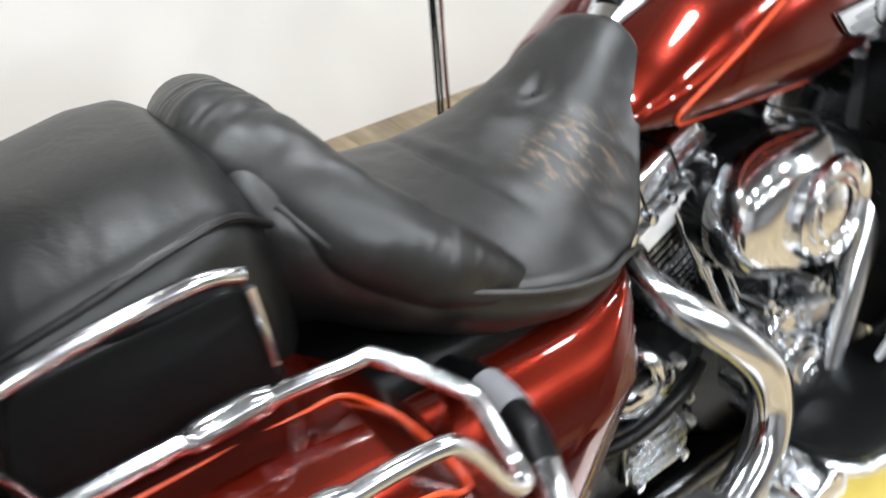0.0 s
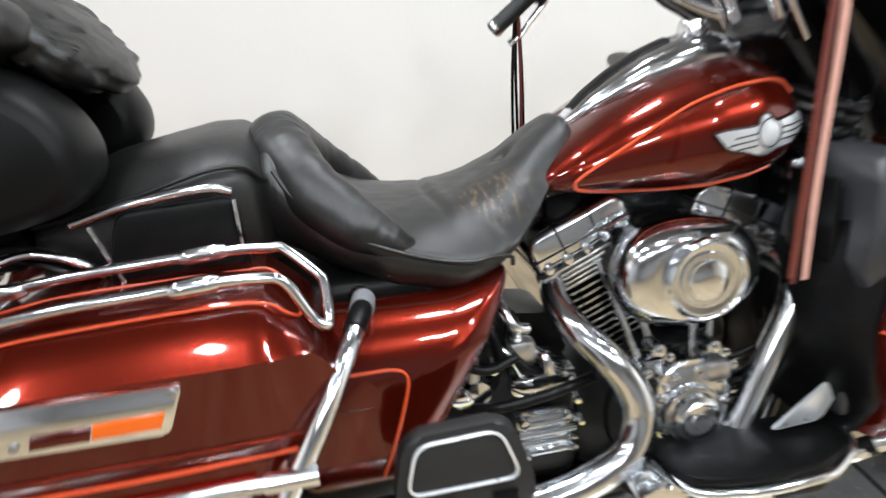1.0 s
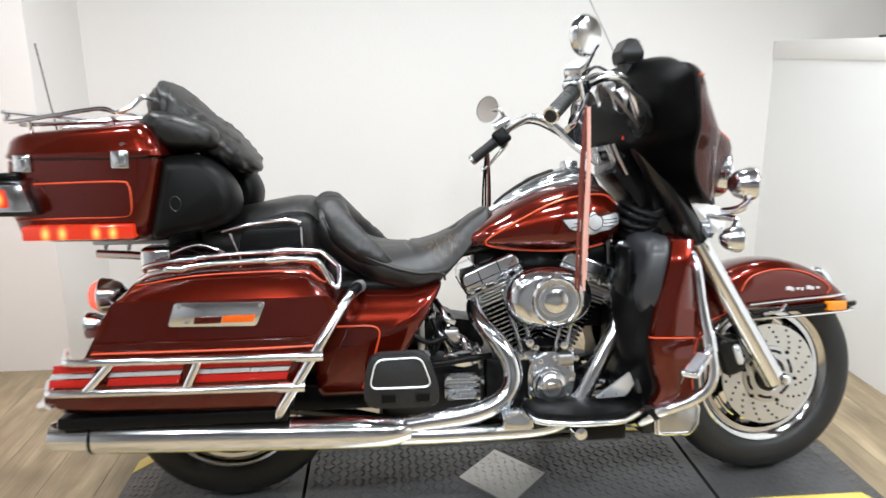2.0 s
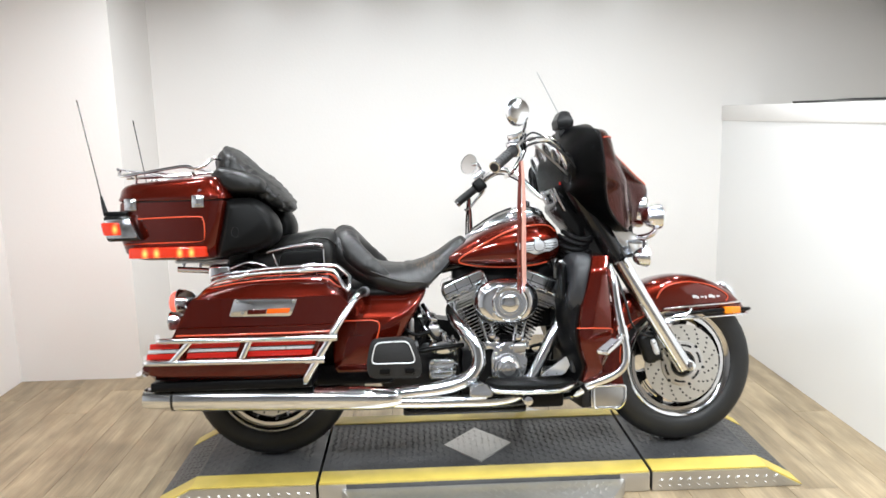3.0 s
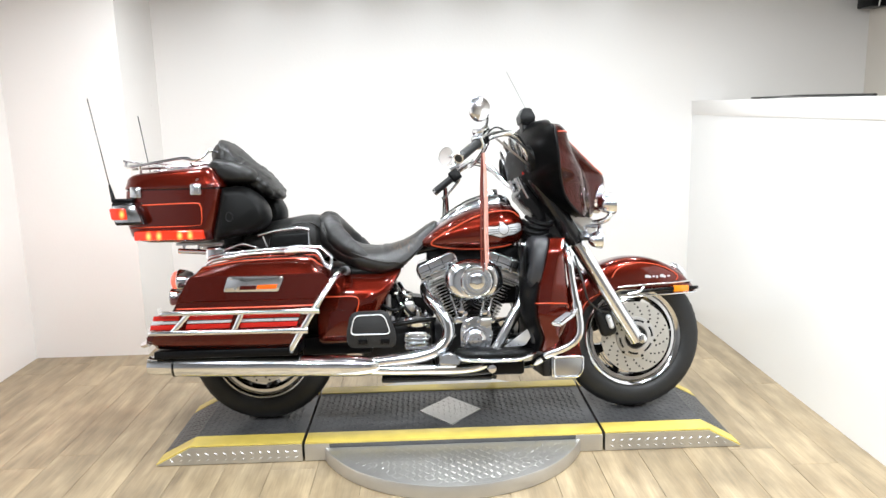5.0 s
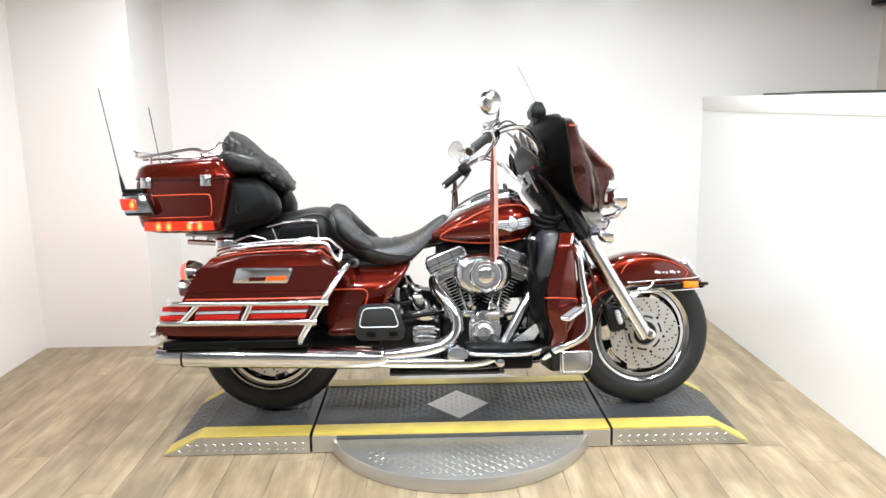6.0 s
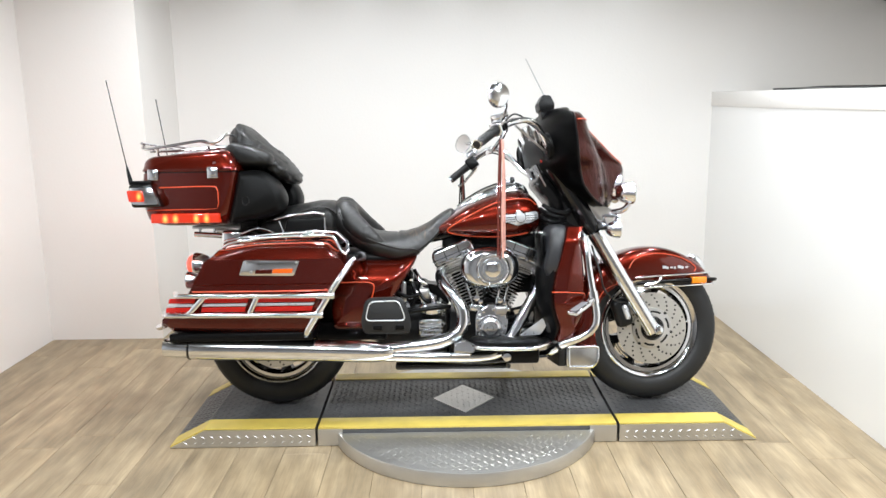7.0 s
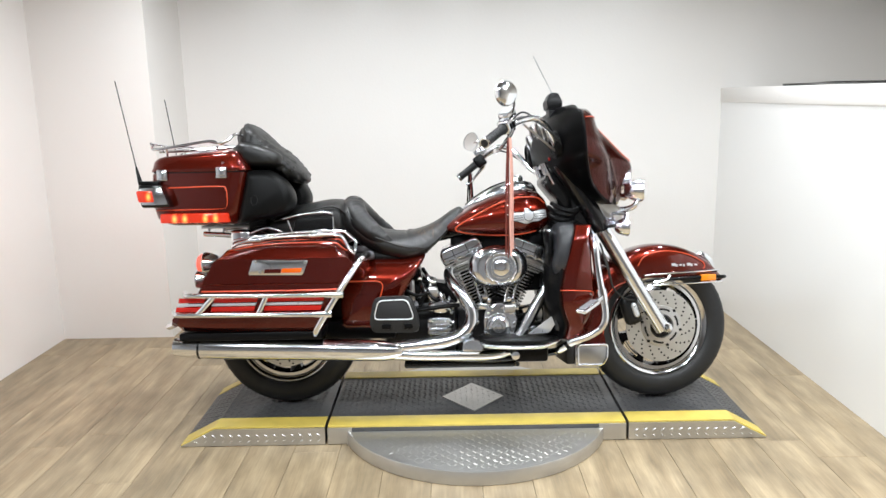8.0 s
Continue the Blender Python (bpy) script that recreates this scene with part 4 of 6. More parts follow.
for s in (1, -1):
    xs = sorted(set(np.round(np.concatenate([np.linspace(-0.365, 0.335, 50), [-0.256, -0.191, -0.157, 0.195, 0.262]]), 4)))
    bag = bp("saddlebag", loft([bag_section(x, s) for x in xs]), RED, bike, "dark red hard saddlebag with orange pinstripes", 28)
    bp("lid_seam", tube_m([(-0.24, -0.396, 0.5525), (0.0, -0.3995, 0.5525), (0.20, -0.3985, 0.5525), (0.295, -0.394, 0.5525)], s, 0.0012, 5, 6), RED, bag)
    top = lambda x, y: (x, y, lerp(x, [-0.157, 0.0, 0.20, 0.262, 0.30], [0.680, 0.705, 0.710, 0.706, 0.674]) + 0.0010)
    loop = [top(-0.15, -0.235), top(0.0, -0.237), top(0.15, -0.239), top(0.23, -0.240), (0.264, -0.241, 0.7080), (0.286, -0.244, 0.6885), (0.298, -0.256, 0.6765), (0.302, -0.285, 0.6730), (0.302, -0.315, 0.6720), (0.297, -0.337, 0.6755), (0.284, -0.347, 0.6865), (0.262, -0.3505, 0.7020), (0.20, -0.3515, 0.7065), (0.0, -0.3530, 0.7010), (-0.15, -0.3400, 0.6780)]
    bp("pinstripe", tube_m(loop, s, 0.0019, 5, 8, 1.0), ORANGE, bag)
    bp("pinstripe", tube_m([(-0.24, -0.396, 0.530), (-0.1, -0.399, 0.530), (0.10, -0.400, 0.530), (0.28, -0.393, 0.531)], s, 0.0026, 5, 8), ORANGE, bag)
    # chrome top rail: a loop open to the rear
    rail = bp("bag_rail", tube_m([(-0.16, -0.225, 0.695), (-0.141, -0.235, 0.712), (0.022, -0.245, 0.733), (0.20, -0.250, 0.741), (0.270, -0.254, 0.739), (0.290, -0.257, 0.736), (0.326, -0.290, 0.709), (0.333, -0.302, 0.700), (0.334, -0.330, 0.673), (0.332, -0.346, 0.664), (0.325, -0.351, 0.664), (0.313, -0.350, 0.678), (0.290, -0.350, 0.722), (0.265, -0.349, 0.732), (0.20, -0.348, 0.733), (0.046, -0.345, 0.728), (-0.097, -0.335, 0.708), (-0.14, -0.325, 0.690)], s, 0.0068, 5, 12), CHROME, bike, "chrome guard rail on the saddlebag lid")
    for x, y, z in ((0.19, -0.250, 0.741), (0.19, -0.348, 0.733), (-0.05, -0.242, 0.724), (-0.05, -0.339, 0.716)):
        bm = tube_m([(x - 0.028, y, z - 0.002, 0.0078), (x - 0.020, y, z - 0.0014, 0.0102), (x, y, z, 0.0108), (x + 0.020, y, z + 0.0008, 0.0102), (x + 0.028, y, z + 0.001, 0.0078)], s, 0.0105, 3, 16)
        bp("rail_clamp", bm, CHROME, rail)
    # side guard
    g = bp("side_guard", tube_m([(0.382, -0.215, 0.640), (0.381, -0.245, 0.645), (0.372, -0.300, 0.648), (0.345, -0.365, 0.622), (0.300, -0.410, 0.555), (0.245, -0.425, 0.468), (0.195, -0.418, 0.388), (0.180, -0.38, 0.36)], s, 0.0125, 6, 14), CHROME, bike, "chrome saddlebag guard bar")
    bp("rubber_end", tube_m([(0.379, -0.19, 0.632), (0.382, -0.222, 0.641), (0.3800, -0.255, 0.6460), (0.372, -0.300, 0.648), (0.361, -0.330, 0.640)], s, 0.0145, 5, 16), PLASTIC, g)
    bp("tape_band", tube_m([(0.3815, -0.240, 0.6442), (0.3790, -0.262, 0.6467), (0.3752, -0.284, 0.6477)], s, 0.0162, 5, 18), GREY, g, "grey tape band")
    for z, xa, xb in ((0.518, -0.296, 0.285), (0.446, -0.338, 0.240)):
        r = bp("guard_rail", tube_m([(xa - 0.03, -0.33, z), (xa, -0.405, z), (xa + 0.04, -0.425, z), (0.0, -0.428, z - 0.002), (xb - 0.03, -0.428, z - 0.004), (xb, -0.427, z - 0.004)], s, 0.0095, 5, 12), CHROME, bike, "chrome horizontal guard rail")
        bp("clamp", tube_m([(xb - 0.05, -0.428, z - 0.004), (xb + 0.012, -0.427, z - 0.004)], s, 0.0125, 1, 12), CHROME, r)
    for xa, xb in ((-0.184, -0.25), (0.012, -0.022)):
        bp("guard_strut", tube_m([(xa, -0.429, 0.516), (xb, -0.429, 0.446)], s, 0.009, 1, 10, 0.6), CHROME, bike)
    for xa, xb in ((-0.332, -0.235), (-0.20, -0.035), (0.0, 0.215)):
        for z0, z1, mat, nm in ((0.489, 0.507, LENS_RED, "reflector"), (0.476, 0.486, SILVER, "light_strip"), (0.455, 0.473, LENS_RED, "reflector")):
            bm = bmesh.new()
            d = (z1 - 0.48) * 0.35
            prism([(xa + d - 0.004, z0), (xa + d, z1), (xb + d, z1), (xb + d - 0.006, z0)], s * -0.396, s * -0.408, 0.002, bm)
            bp(nm, bm, mat, bag)
    # chrome reflector plate
    bm = bmesh.new()
    prism(round_loop([(-0.041, 0.648), (0.167, 0.644), (0.144, 0.587), (-0.060, 0.591)], 0.008), s * -0.400, s * -0.409, 0.002, bm)
    plate = bp("reflector_plate", bm, CHROME, bag, "chrome side plate with amber reflector")
    bm = bmesh.new()
    prism([(0.004, 0.612), (0.066, 0.612), (0.062, 0.597), (0.0, 0.597)], s * -0.408, s * -0.4125, 0.001, bm)
    bp("reflector", bm, RED, plate, "dark red reflector")
    bm = bmesh.new()
    prism([(0.068, 0.614), (0.144, 0.615), (0.137, 0.598), (0.064, 0.598)], s * -0.408, s * -0.413, 0.001, bm)
    bp("reflector", bm, LENS_AMBER, plate, "amber reflector")
    for x, z in ((-0.03, 0.640), (0.155, 0.636), (-0.015, 0.602)):
        bp("screw", revolve([(0, -0.003), (0.005, -0.002), (0.006, 0.002)], 12, Matrix.Translation((x, s * -0.41, z))), STEEL, plate)
    # side cover
    bm = bmesh.new()
    SCO = round_loop([(0.300, 0.628), (0.430, 0.622), (0.515, 0.622), (0.600, 0.640), (0.590, 0.615), (0.555, 0.560), (0.500, 0.470), (0.455, 0.395), (0.410, 0.350), (0.262, 0.350), (0.255, 0.45)], 0.02)
    cen = np.array((0.40, 0.50))
    rings = []
    for k, y in ((1.0, -0.17), (1.0, -0.222), (0.985, -0.234), (0.9, -0.244), (0.6, -0.251), (0.3, -0.253), (0.02, -0.253)):
        rings.append([bm.verts.new((*(cen + (np.array(p) - cen) * k)[:1], s * (y + 0.052 * max(0, (cen + (np.array(p) - cen) * k)[1] - 0.56) / 0.08), (cen + (np.array(p) - cen) * k)[1])) for p in SCO])
    ring_faces(bm, rings)
    cover = bp("side_cover", bm, RED, bike, "dark red side cover with orange pinstripe", 50)
    bp("pinstripe", tube_m([(0.27, -0.2525, 0.541), (0.36, -0.2535, 0.542), (0.410, -0.2530, 0.540), (0.428, -0.2520, 0.525), (0.421, -0.2530, 0.487), (0.400, -0.2530, 0.425), (0.380, -0.2500, 0.375)], s, 0.0026, 5, 8), ORANGE, cover)
    bp("cover_seam", tube_m([(0.265, -0.2440, 0.490), (0.36, -0.2520, 0.488), (0.47, -0.2450, 0.486)], s, 0.0015, 4, 6), BLACK, cover)
    # folded passenger board
    bm = bmesh.new()
    prism(round_loop([(0.402, 0.490), (0.545, 0.494), (0.575, 0.400), (0.572, 0.352), (0.392, 0.354), (0.384, 0.400)], 0.025), s * -0.325, s * -0.352, 0.007, bm)
    board = bp("passenger_footboard", bm, RUBBER, bike, "black rubber passenger footboard with silver border")
    lp = round_loop([(0.418, 0.478), (0.530, 0.481), (0.556, 0.405), (0.400, 0.405)], 0.022)
    bp("border", tube_m([(x, -0.3535, z) for x, z in lp + lp[:1]], s, 0.0026, 1, 6), SILVER, board, "silver border line")
    for x in (0.43, 0.515):
        bm = bmesh.new()
        box(bm, x, x + 0.035, min(s * -0.358, s * -0.33), max(s * -0.358, s * -0.33), 0.368, 0.388, 0.003)
        bp("hinge", bm, PLASTIC, board)
    # mufflers
    muf = bp("muffler", tube_m([(-0.376, -0.315, 0.305, 0.0328), (-0.372, -0.315, 0.305, 0.0357), (-0.275, -0.315, 0.300, 0.0386), (-0.272, -0.315, 0.300, 0.0421), (-0.05, -0.315, 0.294, 0.0433), (0.17, -0.313, 0.286, 0.0421), (0.30, -0.308, 0.280, 0.0415), (0.38, -0.303, 0.276, 0.0415), (0.43, -0.298, 0.273, 0.0398), (0.475, -0.292, 0.271, 0.0339), (0.50, -0.289, 0.270, 0.0252)], s, 0.036, 4, 24), CHROME, bike, "long chrome muffler")
    bp("clamp", tube_m([(-0.284, -0.315, 0.3003), (-0.276, -0.315, 0.3)], s, 0.0430, 1, 24), BLACK, muf)

# rear lamps and fender
bm = bmesh.new()
loops = []
for a in np.linspace(radians(20), radians(190), 40):
    loops.append([(0.0 + (0.345 + dr) * math.cos(a), y, 0.312 + (0.345 + dr) * math.sin(a)) for y, dr in ((-0.105, -0.05), (-0.105, -0.01), (-0.085, 0.012), (-0.03, 0.022), (0.03, 0.022), (0.085, 0.012), (0.105, -0.01), (0.105, -0.05), (0.098, -0.05), (0.098, -0.012), (0.0, 0.012), (-0.098, -0.012), (-0.098, -0.05))])
bp("rear_fender", loft(loops), RED, bike, "dark red rear fender", 40)


def round_lamp(name, x, y, z, r, facing, lens, steer=False, label="", dome=0.44):
    m = Matrix.Translation((x, y, z)) @ Matrix.Rotation(radians(-90 if facing > 0 else 90), 4, "Z")
    shell = bp(name, revolve([(0.0, -r * 1.3), (r * 0.4, -r * 1.22), (r * 0.75, -r * 0.9), (r * 0.95, -r * 0.4), (r, 0.0), (r * 1.04, 0.1 * r), (r * 1.0, 0.22 * r), (r * 0.9, 0.2 * r)], 32, m), CHROME, bike, label, 50, steer)
    bp("lens", revolve([(r * 0.92, 0.18 * r), (r * 0.85, 0.5 * dome * r), (r * 0.7, 0.77 * dome * r), (r * 0.35, 0.95 * dome * r), (0, dome * r)], 28, m), lens, shell, "", 50, steer)
    return shell


CLEAR = material("clear_lens", (0.75, 0.76, 0.78), 0.06, 0.6, 0.6, 0.05)
round_lamp("tail_lamp", -0.335, -0.02, 0.60, 0.05, -1, LIT_RED, label="lit red tail lamp in chrome housing", dome=0.9)
for s in (1, -1):
    round_lamp("turn_signal", -0.318, -0.185 * s, 0.552, 0.034, -1, LENS_RED, label="rear turn signal in chrome housing")
    bp("signal_stalk", tube_m([(-0.29, -0.05, 0.56), (-0.285, -0.17, 0.555)], s, 0.01, 1, 10), CHROME)
bp("rear_bracket", tube([(-0.36, -0.36, 0.40), (-0.40, -0.30, 0.385), (-0.41, 0.0, 0.38), (-0.40, 0.30, 0.385), (-0.36, 0.36, 0.40)], 0.012, 6, 10), CHROME, bike, "chrome rear bumper bar")
for s in (1, -1):
    bm = bmesh.new()
    tube([(-0.30, s * 0.15, 0.735), (-0.15, s * 0.16, 0.72), (0.0, s * 0.16, 0.66)], 0.011, 5, 10, 1, bm)
    bp("trunk_support", bm, CHROME)

# ---- frame, engine ----
bm = bmesh.new()
for s in (1, -1):
    tube([(0.05, s * 0.12, 0.30), (0.30, s * 0.13, 0.27), (0.60, s * 0.14, 0.21), (0.95, s * 0.14, 0.20), (1.08, s * 0.11, 0.26), (1.16, s * 0.06, 0.50), (1.215, s * 0.03, 0.80)], 0.018, 6, 12, 1, bm)
    tube([(0.30, s * 0.12, 0.30), (0.36, s * 0.12, 0.50), (0.45, s * 0.10, 0.66), (0.66, s * 0.05, 0.70), (1.18, s * 0.03, 0.80)], 0.017, 6, 12, 1, bm)
    box(bm, -0.04, 0.36, min(s * 0.10, s * 0.14), max(s * 0.10, s * 0.14), 0.27, 0.33, 0.012)
bp("frame", bm, BLACK, bike, "black tubular frame")
bm = bmesh.new()
box(bm, 0.12, 0.44, -0.15, 0.15, 0.30, 0.62, 0.03)
bp("battery_box", bm, PLASTIC)
# added plates that stand for the shade between saddlebags and mufflers
for s in (1, -1):
    bm = bmesh.new()
    box(bm, -0.345, 0.20, min(s * -0.365, s * -0.17), max(s * -0.365, s * -0.17), 0.335, 0.3655, 0.006)
    bp("bag_underfill", bm, PLASTIC, bike, "added black plate standing for the shade under the saddlebag")
bm = bmesh.new()
box(bm, 0.70, 1.09, -0.055, 0.055, 0.60, 0.715, 0.015)
bp("backbone_cover", bm, PLASTIC, bike, "black cover under the tank")
# added block that keeps the gap behind the rear cylinder dark
bm = bmesh.new()
prism(round_loop([(0.42, 0.62), (0.56, 0.58), (0.60, 0.515), (0.70, 0.50), (0.73, 0.42), (0.42, 0.42)], 0.015), -0.06, 0.06, 0.008, bm)
bp("engine_gap_filler", bm, PLASTIC, bike, "added black block filling the gap behind the engine")
# added boxes that black out the gap below each side cover
for s in (1, -1):
    bm = bmesh.new()
    box(bm, 0.19, 0.47, min(s * -0.20, s * -0.14), max(s * -0.20, s * -0.14), 0.30, 0.375, 0.01)
    bp("pivot_gap_filler", bm, PLASTIC, bike, "added black block filling the gap over the swingarm pivot")
# small bright fittings and hoses between gearbox and seat
for x, y, z, r, k in ((0.572, -0.13, 0.545, 0.011, 0.05), (0.614, -0.14, 0.515, 0.008, 0.04), (0.572, -0.15, 0.467, 0.009, 0.03), (0.664, -0.15, 0.458, 0.012, 0.03), (0.513, -0.19, 0.440, 0.016, 0.02), (0.690, -0.17, 0.455, 0.007, 0.02), (0.700, -0.175, 0.40, 0.007, 0.02), (0.705, -0.175, 0.36, 0.006, 0.02)):
    bp("fitting", revolve([(0, -k * 0.5), (r * 0.7, -k * 0.5), (r, -k * 0.4), (r, 0), (r * 0.75, 0.004), (r * 0.75, k * 0.5)], 14, Matrix.Translation((x, y, z)) @ Matrix.Rotation(radians(25), 4, "X")), CHROME)
for pts in ([(0.55, -0.12, 0.56), (0.575, -0.15, 0.52), (0.585, -0.155, 0.46), (0.56, -0.15, 0.42)], [(0.62, -0.10, 0.53), (0.60, -0.14, 0.50), (0.62, -0.16, 0.46), (0.66, -0.15, 0.44)], [(0.50, -0.14, 0.52), (0.52, -0.17, 0.49), (0.56, -0.17, 0.47), (0.61, -0.16, 0.48)]):
    bp("hose", tube(pts, 0.0075, 6, 10), PLASTIC)
bp("chrome_elbow", tube([(0.585, -0.10, 0.57), (0.598, -0.14, 0.552), (0.610, -0.155, 0.530), (0.632, -0.15, 0.520)], 0.009, 6, 12), CHROME)
bp("chrome_elbow", tube([(0.64, -0.13, 0.475), (0.655, -0.16, 0.470), (0.662, -0.165, 0.445)], 0.010, 6, 12), CHROME)
bm = bmesh.new()
box(bm, 0.42, 0.72, -0.13, 0.13, 0.22, 0.44, 0.03)
box(bm, 0.50, 0.64, -0.10, 0.08, 0.43, 0.52, 0.02)
bp("gearbox", bm, IRON, bike, "black gearbox casing")
bm = bmesh.new()
box(bm, 0.598, 0.695, -0.172, -0.13, 0.305, 0.378, 0.012)
for k in range(4):
    box(bm, 0.604, 0.700, -0.178, -0.15, 0.308 + k * 0.017, 0.317 + k * 0.017, 0.003)
for x, z in ((0.612, 0.369), (0.685, 0.369), (0.612, 0.313), (0.69, 0.313)):
    revolve([(0, -0.184), (0.007, -0.183), (0.009, -0.170)], 12, Matrix.Translation((x, 0, z)), bm)
bp("gearbox_cover", bm, CHROME, bike, "chrome ribbed gearbox side cover")
bp("starter_cover", revolve([(0, -0.165), (0.03, -0.162), (0.042, -0.15), (0.044, -0.11)], 28, Matrix.Translation((0.655, 0, 0.418)) @ Matrix.Diagonal((1.3, 1, 0.75, 1))), CHROME, bike, "chrome starter cover")
bp("oil_cap", revolve([(0, -0.165), (0.02, -0.163), (0.026, -0.15), (0.026, -0.1)], 20, Matrix.Translation((0.545, 0, 0.428))), CHROME)
bp("master_cylinder", revolve([(0, -0.20), (0.018, -0.198), (0.022, -0.185), (0.022, -0.1)], 20, Matrix.Translation((0.50, 0, 0.350))), CHROME)
bp("hose", tube([(0.52, -0.16, 0.405), (0.58, -0.19, 0.415), (0.66, -0.19, 0.425), (0.73, -0.17, 0.428)], 0.009, 6, 10), PLASTIC, bike, "black rubber hose")
bp("linkage", tube([(0.575, -0.14, 0.505), (0.60, -0.155, 0.48), (0.62, -0.15, 0.44)], 0.006, 5, 10), CHROME)
bm = bmesh.new()
box(bm, 0.60, 0.645, -0.155, -0.12, 0.455, 0.50, 0.01)
box(bm, 0.53, 0.55, -0.16, -0.13, 0.43, 0.53, 0.005)
bp("regulator", bm, ALLOY)
# crankcase
bm = bmesh.new()
revolve([(0, -0.12), (0.115, -0.12), (0.128, -0.10), (0.13, 0.10), (0.11, 0.13), (0, 0.13)], 40, Matrix.Translation((0.89, 0, 0.315)), bm)
box(bm, 0.72, 0.82, -0.11, 0.11, 0.22, 0.40, 0.02)
bp("crankcase", bm, IRON, bike, "dark crankcase")
bm = bmesh.new()
cam_loop = round_loop([(0.83, 0.300), (0.83, 0.395), (0.86, 0.435), (0.93, 0.435), (0.965, 0.395), (0.955, 0.32), (0.93, 0.285), (0.86, 0.28)], 0.03)
prism(cam_loop, -0.185, -0.11, 0.012, bm, None, 3)
cam_cover = bp("cam_cover", bm, CHROME, bike, "chrome cam cover with polished fittings")
bp("timer_cover", revolve([(0, -0.224), (0.012, -0.2235), (0.014, -0.2215), (0.026, -0.2205), (0.028, -0.2175), (0.039, -0.214), (0.042, -0.204), (0.048, -0.203), (0.050, -0.200), (0.050, -0.18)], 40, Matrix.Translation((0.888, 0, 0.345))), CHROME, cam_cover, "round chrome timer cover")
for k in range(9):
    bm = bmesh.new()
    a = 2 * math.pi * k / 9
    x, z = 0.893 + 0.058 * math.cos(a), 0.352 + 0.066 * math.sin(a)
    revolve([(0, -0.193), (0.006, -0.192), (0.0075, -0.183)], 10, Matrix.Translation((x, 0, z)), bm)
    bp("cover_bolt", bm, CHROME, cam_cover)
bm = bmesh.new()
for k in range(5):
    box(bm, 0.842 + 0.0 * k, 0.852, -0.192, -0.17, 0.31 + k * 0.02, 0.32 + k * 0.02, 0.002)
bp("cooling_rib", bm, ALLOY, cam_cover)
bm = bmesh.new()
box(bm, 0.91, 0.955, -0.20, -0.15, 0.395, 0.43, 0.008)
bp("oil_pump", bm, ALLOY, cam_cover)


FIN = material("cylinder_fin", (0.55, 0.55, 0.56), 0.26, 1.0, 0, 0.1, 20, 0.0003, 120, 0.08)


def cylinder(name, ang, label):
    m = Matrix.Translation((0.885, 0, 0.30)) @ Matrix.Rotation(radians(ang), 4, "Y")
    bm = bmesh.new()
    revolve([(0, 0.1), (0.044, 0.1), (0.044, 0.31), (0, 0.31)], 24, m @ Matrix.Rotation(radians(90), 4, "X"), bm)
    cyl = bp(name, bm, BLACK, bike, label, 30)
    rng = 12
    for k in range(rng):
        bm = bmesh.new()
        z = 0.135 + 0.0138 * k
        h = 0.060 + 0.003 * (k > 6) + 0.0008 * k
        lp = round_loop([(-h, -h * 1.15), (h, -h * 1.15), (h, h * 1.15), (-h, h * 1.15)], 0.035, 5)
        a = [bm.verts.new(m @ Vector((x, y, z))) for x, y in lp]
        b = [bm.verts.new(m @ Vector((x, y, z + 0.0040))) for x, y in lp]
        ring_faces(bm, [a, b])
        fin = bp("fin", bm, BLACK, cyl, "", 30)
        fin.data.materials.append(FIN)
        for f in fin.data.polygons:
            f.material_index = 1 if len(f.vertices) == 4 else 0
    bm = bmesh.new()
    box(bm, -0.075, 0.075, -0.088, 0.088, 0.312, 0.338, 0.010, 2, m)
    for k in range(5):
        w = 0.072 + 0.004 * k
        box(bm, -w, w, -w - 0.016, w + 0.016, 0.290 + k * 0.0105, 0.2945 + k * 0.0105, 0.001, 1, m)
    bp("cylinder_head", bm, ALLOY, cyl, "finned alloy cylinder head")
    bm = bmesh.new()
    lp = round_loop([(-0.090, 0.340), (-0.090, 0.385), (-0.076, 0.404), (0.076, 0.404), (0.090, 0.385), (0.090, 0.340)], 0.010)
    prism(lp, -0.100, 0.100, 0.012, bm, m, 3)
    for x in (-0.07, -0.035, 0.0, 0.035, 0.07):
        for z in (0.347,):
            revolve([(0, -0.110), (0.0075, -0.109), (0.0085, -0.098)], 12, m @ Matrix.Translation((x, 0, z)), bm)
    rk = bp("rocker_cover", bm, CHROME, cyl, "chrome rocker box cover")
    for bx in (-0.034, 0.026):
        bm = bmesh.new()
        box(bm, bx - 0.0015, bx + 0.0015, -0.1012, 0.1012, 0.352, 0.4052, 0, 1, m)
        bp("rocker_joint", bm, BLACK, rk)
    bm = bmesh.new()
    box(bm, -0.093, 0.093, -0.103, 0.103, 0.3635, 0.3665, 0.001, 1, m)
    bp("rocker_gasket", bm, IRON, rk)
    return m


